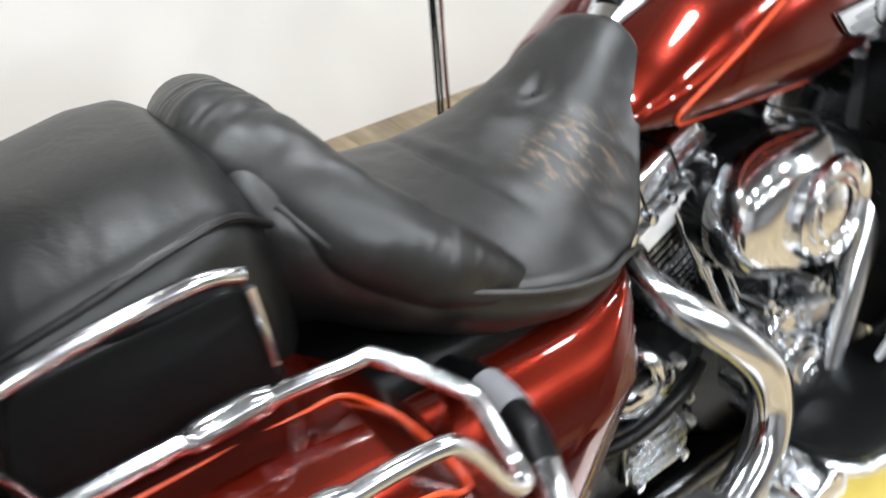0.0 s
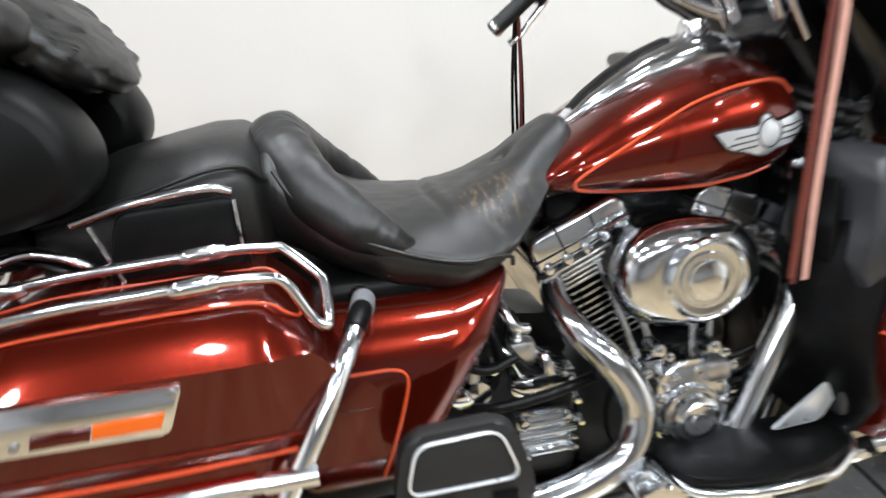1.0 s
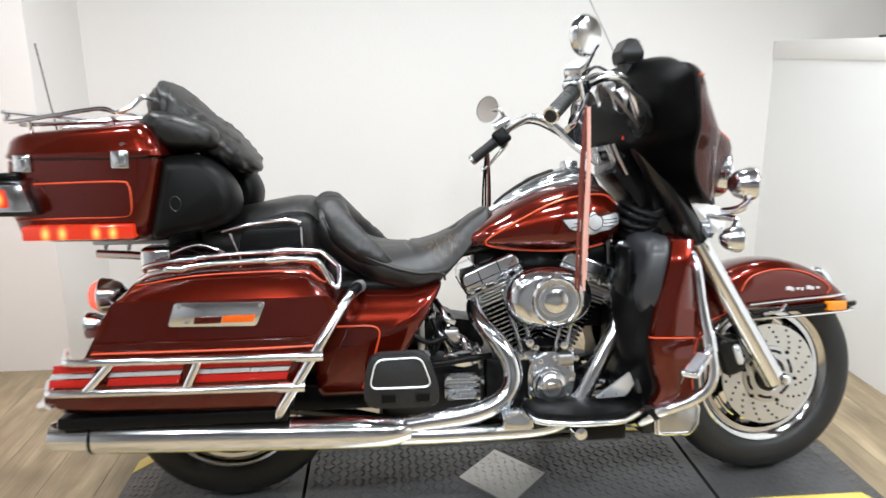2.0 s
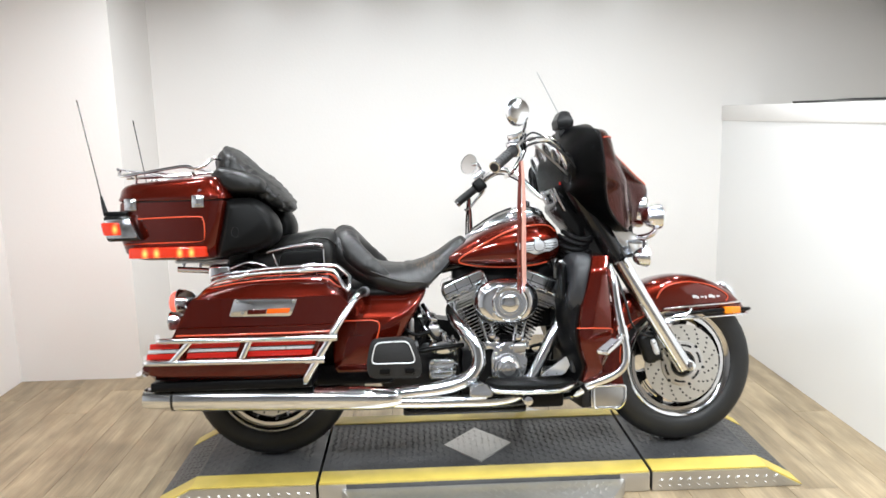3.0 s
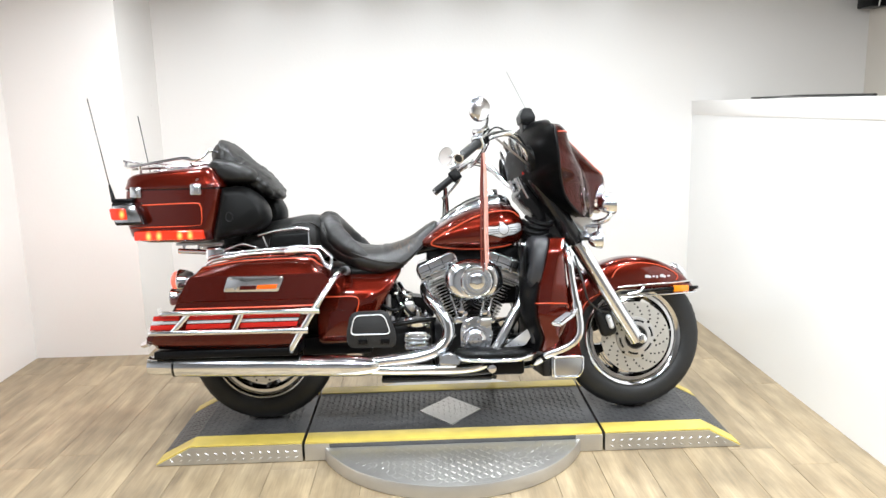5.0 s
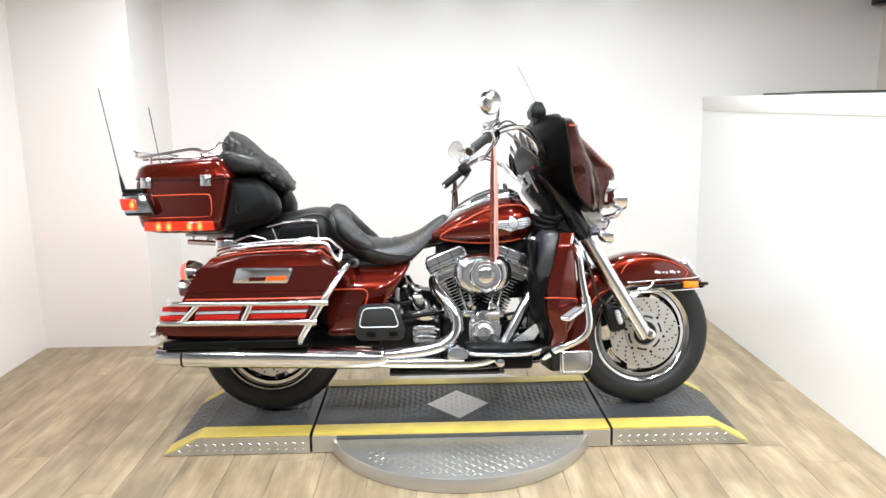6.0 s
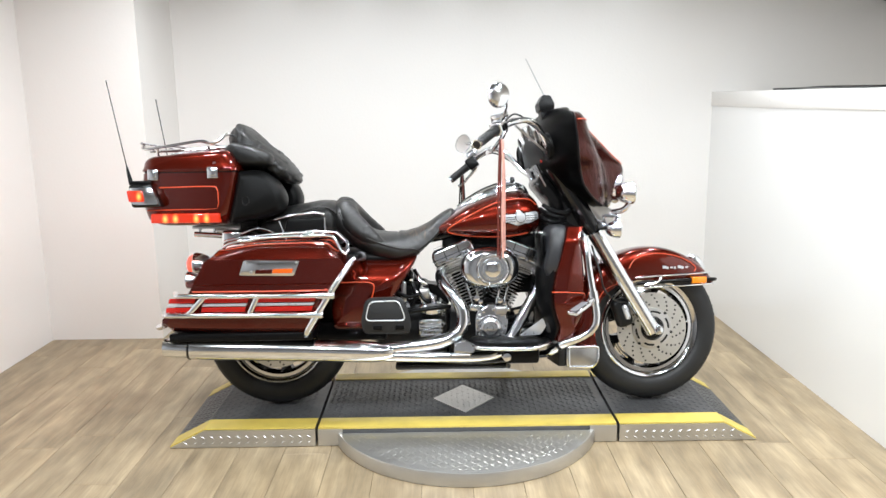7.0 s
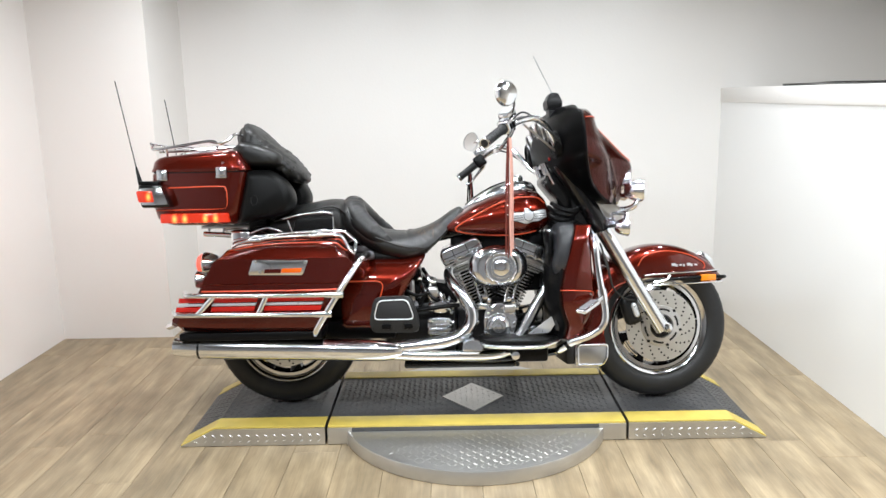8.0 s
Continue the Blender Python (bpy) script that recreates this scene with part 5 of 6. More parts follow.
# induction block added so the gap in the V stays dark
bm = bmesh.new()
prism(round_loop([(0.855, 0.425), (0.915, 0.425), (0.945, 0.62), (0.825, 0.62)], 0.012), -0.055, 0.055, 0.012, bm, None, 2)
bp("induction_filler", bm, BLACK, bike, "black induction block added to darken the gap between the cylinders")
mr = cylinder("rear_cylinder", -22.5, "finned rear cylinder of the V-twin engine")
mf = cylinder("front_cylinder", 22.5, "finned front cylinder of the V-twin engine")
for m, sgn in ((mr, 1), (mf, -1)):
    for k in (0, 1):
        top_p = m @ Vector((sgn * (0.012 + 0.036 * k), -0.088, 0.315))
        lo = Vector((0.885 - sgn * (0.062 - 0.030 * k), -0.135, 0.425))
        rod = bp("pushrod_tube", tube([tuple(lo), tuple(lo + (top_p - lo) * 0.45), tuple(top_p)], 0.0072, 1, 12), CHROME, bike, "chrome pushrod tube")
        bp("pushrod_collar", tube([tuple(lo + (top_p - lo) * 0.42), tuple(lo + (top_p - lo) * 0.52)], 0.0105, 1, 12), CHROME, rod)
    bm = bmesh.new()
    c = Vector((0.885 - sgn * 0.048, -0.135, 0.425))
    box(bm, c.x - 0.032, c.x + 0.032, c.y - 0.022, c.y + 0.03, c.z - 0.022, c.z + 0.006, 0.006)
    for dx in (-0.022, 0.022):
        revolve([(0, -0.028), (0.006, -0.027), (0.007, -0.02)], 10, Matrix.Translation((c.x + dx, c.y, c.z - 0.01)), bm)
    bp("lifter_block", bm, CHROME, bike, "chrome lifter block")

# air cleaner
AC = Matrix.Translation((0.890, 0.036, 0.581)) @ Matrix.Diagonal((0.92, 1, 1.20, 1))
bm = bmesh.new()
N = 56


def oval(rx, rz, y, dx=0.0):
    return [tuple(AC @ Vector((dx + rx * math.copysign(abs(math.cos(a)) ** 0.85, math.cos(a)), y, rz * math.copysign(abs(math.sin(a)) ** 0.9, math.sin(a))))) for a in np.linspace(0, 2 * math.pi, N, endpoint=False)]


ac = bp("air_cleaner", loft([oval(0.110, 0.060, -0.15), oval(0.124, 0.068, -0.165), oval(0.130, 0.073, -0.18), oval(0.130, 0.073, -0.205), oval(0.124, 0.068, -0.222), oval(0.110, 0.060, -0.233), oval(0.088, 0.056, -0.240), oval(0.075, 0.055, -0.241)]), CHROME, bike, "oval chrome air cleaner cover", 60)
bp("cover_ring", revolve([(0.066, -0.232), (0.066, -0.247), (0.062, -0.251), (0.058, -0.248), (0.056, -0.243), (0.046, -0.242), (0.044, -0.247), (0.041, -0.247), (0.039, -0.243), (0.033, -0.243), (0.031, -0.249), (0.022, -0.2525), (0.010, -0.254), (0, -0.254)], 56, Matrix.Translation((0.900, 0.029, 0.582))), CHROME, ac, "round polished centre of the cover")
bp("intake_back", loft([oval(0.100, 0.062, -0.10), oval(0.122, 0.066, -0.12), oval(0.122, 0.066, -0.165)]), BLACK, ac, "black backing plate")
for x, z, r in ((0.835, 0.462, 0.011), (0.852, 0.448, 0.008), (0.930, 0.452, 0.011), (0.948, 0.440, 0.008), (0.815, 0.425, 0.009), (0.962, 0.415, 0.009), (0.822, 0.300, 0.008), (0.955, 0.305, 0.008), (0.80, 0.36, 0.010)):
    bp("engine_bolt", revolve([(0, -0.196), (r * 0.6, -0.195), (r * 0.6, -0.188), (r, -0.187), (r, -0.15)], 12, Matrix.Translation((x, 0, z))), CHROME)
for x0, x1, z in ((0.985, 1.05, 0.40), (0.985, 1.045, 0.37), (0.99, 1.04, 0.34)):
    bp("oil_line", tube([(x0 - 0.03, -0.12, z), (x0, -0.15, z + 0.01), (x1, -0.14, z + 0.03), (x1 + 0.03, -0.10, z + 0.07)], 0.006, 6, 10), PLASTIC)
bp("oil_filter", revolve([(0, 0.10), (0.03, 0.098), (0.036, 0.09), (0.037, 0.0), (0.030, -0.006), (0, -0.006)], 28, Matrix.Translation((1.01, -0.05, 0.30)) @ Matrix.Rotation(radians(-90), 4, "Z")), CHROME, bike, "chrome oil filter")
bm = bmesh.new()
box(bm, 0.84, 0.94, -0.10, 0.06, 0.50, 0.62, 0.02)
bp("carburettor", bm, IRON)

# exhaust
rear_pipe = bp("exhaust_pipe", tube([(0.705, -0.07, 0.575, 0.021), (0.690, -0.115, 0.548, 0.022), (0.705, -0.165, 0.515, 0.024), (0.742, -0.205, 0.475, 0.0255), (0.772, -0.225, 0.428, 0.0265), (0.778, -0.235, 0.378, 0.0265), (0.757, -0.245, 0.335, 0.0265), (0.708, -0.255, 0.308, 0.0265), (0.640, -0.265, 0.293, 0.026), (0.540, -0.275, 0.285, 0.026), (0.44, -0.290, 0.279, 0.026), (0.35, -0.302, 0.280, 0.024)], 0.025, 6, 20), CHROME, bike, "curved chrome exhaust pipe with heat shield")
bp("exhaust_pipe", tube([(1.08, -0.08, 0.560, 0.020), (1.098, -0.13, 0.535, 0.022), (1.078, -0.16, 0.480, 0.024), (1.03, -0.175, 0.400, 0.024), (0.968, -0.19, 0.290, 0.024), (0.92, -0.205, 0.245, 0.023), (0.84, -0.225, 0.232, 0.022), (0.70, -0.255, 0.240, 0.022), (0.55, -0.28, 0.250, 0.023), (0.44, -0.297, 0.262, 0.025), (0.35, -0.305, 0.276, 0.024)], 0.024, 6, 20), CHROME, bike, "chrome front exhaust pipe")
bp("pipe_flange", revolve([(0.018, -0.01), (0.034, -0.01), (0.036, 0.0), (0.034, 0.008), (0.02, 0.008)], 24, Matrix.Translation((0.703, -0.072, 0.573)) @ Matrix.Rotation(radians(40), 4, "X") @ Matrix.Scale(0.8, 4)), IRON, rear_pipe)

# floorboards, pedal, underside
for s in (1, -1):
    bm = bmesh.new()
    prism(round_loop([(0.800, -0.225), (0.825, -0.312), (0.93, -0.335), (1.05, -0.328), (1.115, -0.285), (1.12, -0.21), (1.05, -0.19), (0.82, -0.19)], 0.04), 0.290, 0.308, 0.004, bm, Matrix(((1, 0, 0, 0), (0, 0, s, 0), (0, 1, 0, 0), (0, 0, 0, 1))))
    fb = bp("floorboard", bm, VINYL, bike, "black rubber rider floorboard with chrome rim")
    rim = round_loop([(0.797, -0.225), (0.822, -0.316), (0.93, -0.340), (1.053, -0.333), (1.120, -0.287), (1.124, -0.22)], 0.04)
    bp("rim", tube_m([(x, y, lerp(x, [0.79, 0.83, 1.05, 1.12], [0.298, 0.286, 0.284, 0.298])) for x, y in rim[2:-2]], s, 0.008, 1, 10), CHROME, fb)
    bm = bmesh.new()
    prism(round_loop([(0.738, 0.268), (0.742, 0.300), (0.785, 0.316), (0.812, 0.300), (0.822, 0.268)], 0.008), s * -0.318, s * -0.245, 0.008, bm)
    bp("bracket", bm, CHROME, fb, "chrome floorboard bracket")
bp("brake_pedal", tube([(0.92, -0.19, 0.25), (1.00, -0.19, 0.27), (1.07, -0.20, 0.30), (1.108, -0.225, 0.35)], 0.008, 5, 10), IRON, bike, "dark brake pedal arm")
bm = bmesh.new()
box(bm, 1.108, 1.126, -0.262, -0.212, 0.330, 0.400, 0.007, 3, None)
bp("pedal_pad", bm, POD, bike, "grey rubber brake pedal pad")
bm = bmesh.new()
box(bm, 0.945, 1.075, -0.29, -0.20, 0.215, 0.292, 0.012)
bp("black_guard", bm, PLASTIC)
bp("peg_boss", revolve([(0, -0.315), (0.016, -0.313), (0.019, -0.30), (0.019, -0.27)], 20, Matrix.Translation((0.945, 0, 0.247))), CHROME)
bm = bmesh.new()
box(bm, 0.50, 0.96, -0.16, 0.16, 0.165, 0.19, 0.01)
bp("skid_plate", bm, BLACK)
stand = bp("side_stand", tube([(0.90, 0.15, 0.20), (0.97, 0.26, 0.13), (1.01, 0.350, 0.058)], 0.014, 4, 12), BLACK, bike, "black side stand holding the lean")


# ---- front end (turned a little to the left) ----
def sp(name, bm, mat, parent=bike, label="", smooth=40):
    return bp(name, bm, mat, parent, label, smooth, True)


def wp(name, bm, mat, parent=bike, label="", smooth=40):
    return bp(name, bm, mat, parent, label, smooth, "wheel")


# fender
def fender_section(a):
    deg = math.degrees(a)
    ro = 0.343
    if deg < 100:
        ri = min(0.325, 0.203 / max(0.05, math.sin(a))) if deg > 38 else 0.33
    else:
        ri = lerp(deg, [100, 125, 150, 175, 200], [0.206, 0.235, 0.255, 0.252, 0.250])
    pts = []
    for y, r in ((-0.088, ri), (-0.090, ri + (ro - 0.03 - ri) * 0.5), (-0.088, ro - 0.03), (-0.076, ro - 0.010), (-0.05, ro - 0.001), (0.0, ro + 0.003), (0.05, ro - 0.001), (0.076, ro - 0.010), (0.088, ro - 0.03), (0.090, ri + (ro - 0.03 - ri) * 0.5), (0.088, ri)):
        pts.append((y, r))
    inner = [(y * 0.955, r - (0.004 if 0 < i < 10 else 0.0)) for i, (y, r) in enumerate(pts)][::-1]
    return [(FX + r * math.cos(a), y, 0.305 + r * math.sin(a)) for y, r in pts + inner]


fender = wp("front_fender", loft([fender_section(a) for a in np.linspace(radians(36), radians(198), 70)]), RED, bike, "dark red valanced front fender", 40)
for s in (1, -1):
    wp("pinstripe", tube_m([(1.470, -0.0905, 0.560), (1.49, -0.0905, 0.592), (1.53, -0.0895, 0.612), (1.60, -0.0895, 0.620), (1.68, -0.089, 0.606), (1.74, -0.089, 0.578), (1.760, -0.0895, 0.556), (1.752, -0.0905, 0.542)], s, 0.0020, 5, 8), ORANGE, fender)
    wp("pinstripe", tube_m([(1.43, -0.0905, 0.50), (1.37, -0.0905, 0.475), (1.335, -0.0905, 0.43), (1.318, -0.0905, 0.36), (1.318, -0.0905, 0.28)], s, 0.0020, 5, 8), ORANGE, fender)
    wp("fender_trim", tube_m([(1.495, -0.096, 0.520), (1.62, -0.097, 0.527), (1.75, -0.097, 0.532), (1.812, -0.09, 0.536), (1.838, -0.06, 0.535)], s, 0.0045, 5, 10), CHROME, fender)
    tb = wp("fender_bumper", tube_m([(1.50, -0.098, 0.496), (1.60, -0.105, 0.502), (1.72, -0.108, 0.507), (1.82, -0.10, 0.507), (1.85, -0.08, 0.506)], s, 0.008, 5, 10), PLASTIC, fender, "black trim bar with amber reflector")
    bm = bmesh.new()
    box(bm, 1.732, 1.795, min(s * -0.120, s * -0.10), max(s * -0.120, s * -0.10), 0.493, 0.520, 0.003)
    wp("reflector", bm, FRONT_AMBER, tb, "amber reflector")
    wp("trim_strut", tube_m([(1.53, -0.11, 0.492), (1.58, -0.112, 0.500), (1.60, -0.11, 0.520)], s, 0.005, 3, 8), CHROME, fender)
    wp("trim_rail", tube_m([(1.50, -0.104, 0.478), (1.62, -0.111, 0.482), (1.74, -0.113, 0.486), (1.82, -0.104, 0.488), (1.845, -0.085, 0.489)], s, 0.0042, 5, 10), CHROME, fender, "thin chrome rail below the trim bar")
    # script on the fender: a row of plain bars
    bm = bmesh.new()
    for i, w in enumerate((0.018, 0.010, 0.012, 0.008, 0.016, 0.009, 0.012)):
        x0 = 1.615 + i * 0.0165
        box(bm, x0, x0 + w, min(s * -0.0925, s * -0.088), max(s * -0.0925, s * -0.088), 0.556 - 0.003 * (i % 2), 0.5635 + 0.004 * (i in (0, 4)), 0.001, 1)
    wp("script_bars", bm, SILVER, fender, "silver script drawn as plain bars", 0)
    # fork
    d = Vector((-0.515, 0, 0.857)).normalized()
    base = Vector((1.554, s * -0.125, 0.308))
    fk = wp("fork_leg", tube([tuple(base - d * 0.012), tuple(base + d * 0.43), tuple(base + d * 0.435), tuple(base + d * 0.47)], 0.0305, 1, 28), CHROME, bike, "polished fork slider")
    wp("fork_cover", tube([tuple(base + d * 0.478), tuple(base + d * 0.80)], 0.037, 1, 28), BLACK, fk, "black fork cover")
    wp("axle_cap", revolve([(0, -0.045 * 1), (0.014, -0.043), (0.020, -0.03), (0.022, 0.0), (0.022, 0.02)], 20, Matrix.Translation((FX, s * -0.12, 0.307)) @ (Matrix() if s > 0 else Matrix.Rotation(math.pi, 4, "Z"))), CHROME, fk)
    # caliper
    bm = bmesh.new()
    cm = Matrix.Translation((1.436, s * -0.088, 0.376)) @ Matrix.Rotation(radians(-18), 4, "Y")
    box(bm, -0.036, 0.036, -0.026, 0.026, -0.060, 0.060, 0.022, 4, cm)
    cal = wp("brake_caliper", bm, IRON, bike, "dark brake caliper")
    bm = bmesh.new()
    box(bm, 0.0, 0.024, -0.038, 0.0, -0.032, 0.032, 0.0115, 4, cm if s > 0 else cm @ Matrix.Scale(-1, 4, (0, 1, 0)))
    wp("caliper_insert", bm, SILVER, cal, "silver caliper insert")
    wp("brake_hose", tube_m([(1.45, -0.11, 0.42), (1.40, -0.135, 0.43), (1.345, -0.15, 0.475), (1.325, -0.15, 0.55), (1.30, -0.12, 0.66)], s, 0.0042, 6, 8), RUBBER, cal)
wp("fender_ornament", tube([(1.765, 0, 0.603, 0.010), (1.785, 0, 0.592, 0.019), (1.812, 0, 0.568, 0.021), (1.834, 0, 0.542, 0.012)], 0.02, 5, 16, 1.3), CHROME, fender, "chrome ornament on the fender tip")
# chrome skirt and mud flap at the tail of the fender
skirt_line = round_loop([(1.206, 0.240), (1.332, 0.238), (1.328, 0.178), (1.306, 0.152), (1.206, 0.158)], 0.014)
for s in (1, -1):
    bm = bmesh.new()
    prism(skirt_line, s * -0.089, s * -0.098, 0.002, bm)
    plate = wp("splash_plate", bm, STEEL, fender, "brushed splash plate with polished border")
    wp("border", tube_m([(x, -0.0985, z) for x, z in skirt_line + skirt_line[:1]], s, 0.0055, 1, 8), CHROME, plate)
bm = bmesh.new()
box(bm, 1.196, 1.208, -0.098, 0.098, 0.156, 0.245, 0.003)
wp("flap_plate", bm, CHROME, fender)
bm = bmesh.new()
box(bm, 1.160, 1.194, -0.094, 0.094, 0.160, 0.243, 0.006)
wp("mud_flap", bm, RUBBER, fender, "black rubber mud flap")

# fairing: nose line, rim line (x, y, z) and how sharply the flank falls away
C0 = [(1.205, 1.208), (1.240, 1.196), (1.305, 1.150), (1.370, 1.090), (1.43, 1.032), (1.475, 0.99), (1.478, 0.945), (1.450, 0.885), (1.424, 0.837), (1.373, 0.814)]
RIM = [(1.150, 0.335, 1.168), (1.146, 0.385, 1.153), (1.148, 0.402, 1.125), (1.152, 0.404, 1.085), (1.157, 0.400, 1.04), (1.164, 0.385, 1.0), (1.190, 0.318, 0.955), (1.218, 0.272, 0.90), (1.270, 0.220, 0.85), (1.325, 0.175, 0.818)]
BLUNT = [0, 0, 0.4, 0.85, 1, 1, 0.8, 0.5, 0.3, 0.2]
FALL = [0.45, 0.45, 0.55, 0.70, 0.85, 0.90, 0.72, 0.72, 0.72, 0.72]
INNER = [(1.178, 1.222), (1.122, 1.205), (1.088, 1.165), (1.074, 1.11), (1.078, 1.05), (1.096, 0.99), (1.130, 0.945), (1.18, 0.885), (1.24, 0.84), (1.30, 0.818)]


def fairing_row(v, line, power=None, inset=0.0):
    a = abs(v)
    soft = (math.sqrt(a * a + 0.02) - math.sqrt(0.02)) / (math.sqrt(1.02) - math.sqrt(0.02))
    out = []
    for n, ((x0, z0), (xe, ye, ze), f, k) in enumerate(zip(line, RIM, FALL, BLUNT)):
        w = a ** power if power else f * soft + (1 - f) * a ** 7
        if not power:
            # blunt nose, swept middle, wing turned to the side
            q = min(1, max(0, (a - 0.14) / 0.30))
            w = (1 - k) * w + k * (0.30 * q * q * (3 - 2 * q) + 0.42 * a + 0.28 * a ** 9)
        out.append((x0 + (xe - x0) * w, math.copysign(a * (ye - inset), v), z0 + (ze - z0) * (w if power is None and n > 1 else a ** 2.2) + (0.006 * (1 - a ** 8) if power and n < 2 else 0.0)))
    return [tuple(p) for p in spline(out, 6)]


bm = loft([fairing_row(math.sin(u), C0) for u in np.linspace(-math.pi / 2, math.pi / 2, 61)], closed=False)
bmesh.ops.solidify(bm, geom=bm.faces[:], thickness=0.007)
fairing = sp("fairing", bm, RED, bike, "dark red batwing fairing", 50)
for s in (1, -1):
    st = [fairing_row(s * v, C0)[11] for v in np.linspace(-0.985, -0.25, 15)]
    sp("pinstripe", tube([(x + 0.003, y, z + 0.001) for x, y, z in st], 0.0024, 2, 8), ORANGE, fairing)
    brow = fairing_row(s * -0.125, C0)[13:30]
    sp("pinstripe", tube([(x + 0.002, y - s * 0.001, z + 0.001) for x, y, z in brow], 0.0026, 2, 8), ORANGE, fairing)
    sp("rim_edge", tube([(x - 0.001, s * -y, z) for x, y, z in spline(RIM[:], 4)], 0.0050, 1, 8), PLASTIC, fairing, "black edge seal")
# inner fairing
bm = loft([fairing_row(math.sin(u), INNER, 3.2, 0.005) for u in np.linspace(-math.pi / 2, math.pi / 2, 61)], closed=False)
bmesh.ops.solidify(bm, geom=bm.faces[:], thickness=0.006)
inner = sp("inner_fairing", bm, PLASTIC, bike, "black inner fairing with instruments", 45)


def dash_x(y, z):
    zs, xs_ = [p[1] for p in INNER][::-1], [p[0] for p in INNER][::-1]
    re_ = [p[0] for p in RIM][::-1]
    a = min(1, abs(y) / 0.40) ** 3.2
    return lerp(z, zs, xs_) * (1 - a) + lerp(z, [p[2] for p in RIM][::-1], re_) * a


for y, z, r in ((-0.14, 1.10, 0.032), (-0.05, 1.12, 0.045), (0.05, 1.12, 0.045), (0.14, 1.10, 0.032)):
    m = Matrix.Translation((dash_x(y, z) - 0.004, y, z)) @ Matrix.Rotation(radians(90), 4, "Z") @ Matrix.Rotation(radians(-18), 4, "X")
    gd = sp("gauge", revolve([(r * 1.08, -0.02), (r * 1.08, 0.002), (r * 1.0, 0.006), (r * 0.92, 0.0)], 28, m), STEEL, inner, "round instrument")
    sp("dial", revolve([(r * 0.94, 0.001), (r * 0.5, 0.0), (0, 0.0)], 24, m), BLACK, gd)
for y, z, r in ((-0.215, 1.05, 0.055), (0.215, 1.05, 0.055)):
    m = Matrix.Translation((dash_x(y, z) - 0.003, y, z)) @ Matrix.Rotation(radians(90), 4, "Z") @ Matrix.Rotation(radians(-8), 4, "X")
    grille = sp("speaker_grille", revolve([(r, -0.02), (r, 0.003), (r * 0.93, 0.005), (r * 0.9, 0.001), (0, 0.004)], 32, m), VINYL, inner, "round black dash speaker grille")
    for k in range(1, 5):
        sp("grille_ring", revolve([(r * 0.2 * k - 0.0015, 0.003), (r * 0.2 * k, 0.0055), (r * 0.2 * k + 0.0015, 0.003)], 28, m), PLASTIC, grille)
for i, z in enumerate((0.985, 0.965, 0.945)):
    bm = bmesh.new()
    box(bm, dash_x(0.1, z) - 0.010, dash_x(0.1, z), -0.06, 0.06, z - 0.007, z + 0.007, 0.002)
    sp("switch_row", bm, (STEEL, POD, STEEL)[i], inner, "row of dash switches")
pad_loop = round_loop([(1.085, 1.205), (1.080, 1.235), (1.098, 1.270), (1.128, 1.268), (1.145, 1.235), (1.142, 1.205)], 0.005)
bm = bmesh.new()
prism(pad_loop, -0.138, -0.072, 0.004, bm, None, 2)
pod = sp("display_pod", bm, PLASTIC, inner, "black display pod on the dash")
bm = bmesh.new()
prism(round_loop([(1.095, 1.15), (1.09, 1.22), (1.135, 1.225), (1.15, 1.15)], 0.01), -0.128, -0.082, 0.005, bm)
sp("pod_stem", bm, PLASTIC, pod)
bm = bmesh.new()
prism([(1.0795, 1.238), (1.0965, 1.268), (1.0975, 1.2675), (1.0805, 1.2375)], -0.131, -0.079, 0, bm)
sp("screen", bm, POD, pod, "dark grey blank screen")
bm = bmesh.new()
box(bm, dash_x(0.1, 1.0) - 0.008, dash_x(0.1, 1.0), -0.124, -0.118, 0.998, 1.010, 0.002)
sp("indicator", bm, LENS_RED, inner, "small red dash indicator")
sp("antenna", tube([(1.254, 0.20, 1.19), (1.235, 0.20, 1.25), (1.113, 0.20, 1.495)], 0.0022, 1, 8), STEEL, bike, "thin whip antenna")
bm = bmesh.new()
prism(round_loop([(1.165, 0.93), (1.36, 0.93), (1.385, 0.72), (1.20, 0.72)], 0.02), -0.11, 0.11, 0.02, bm, None, 2)
sp("fork_nacelle", bm, BLACK)
bm = bmesh.new()
prism(round_loop([(1.235, 0.868), (1.300, 0.835), (1.388, 0.803), (1.388, 0.738), (1.318, 0.732)], 0.012), -0.135, 0.135, 0.014, bm, None, 3)
sp("nacelle_cover", bm, CHROME, bike, "chrome nacelle cover")
round_lamp("headlight", 1.436, 0.0, 0.915, 0.078, 1, CLEAR, True, "chrome-rimmed headlight in the fairing")
for s in (1, -1):
    round_lamp("passing_lamp", 1.456, -0.145 * s, 0.870, 0.046, 1, CLEAR, True, "round chrome passing lamp")
    round_lamp("turn_signal", 1.372, -0.215 * s, 0.722, 0.036, 1, LENS_AMBER, True, "amber front turn signal in chrome housing")
    sp("lamp_bracket", tube_m([(1.37, -0.08, 0.79), (1.42, -0.15, 0.80), (1.445, -0.165, 0.825)], s, 0.012, 4, 10), CHROME)
    sp("lamp_bracket", tube_m([(1.37, -0.10, 0.78), (1.385, -0.19, 0.775), (1.366, -0.213, 0.745)], s, 0.010, 4, 10), CHROME)

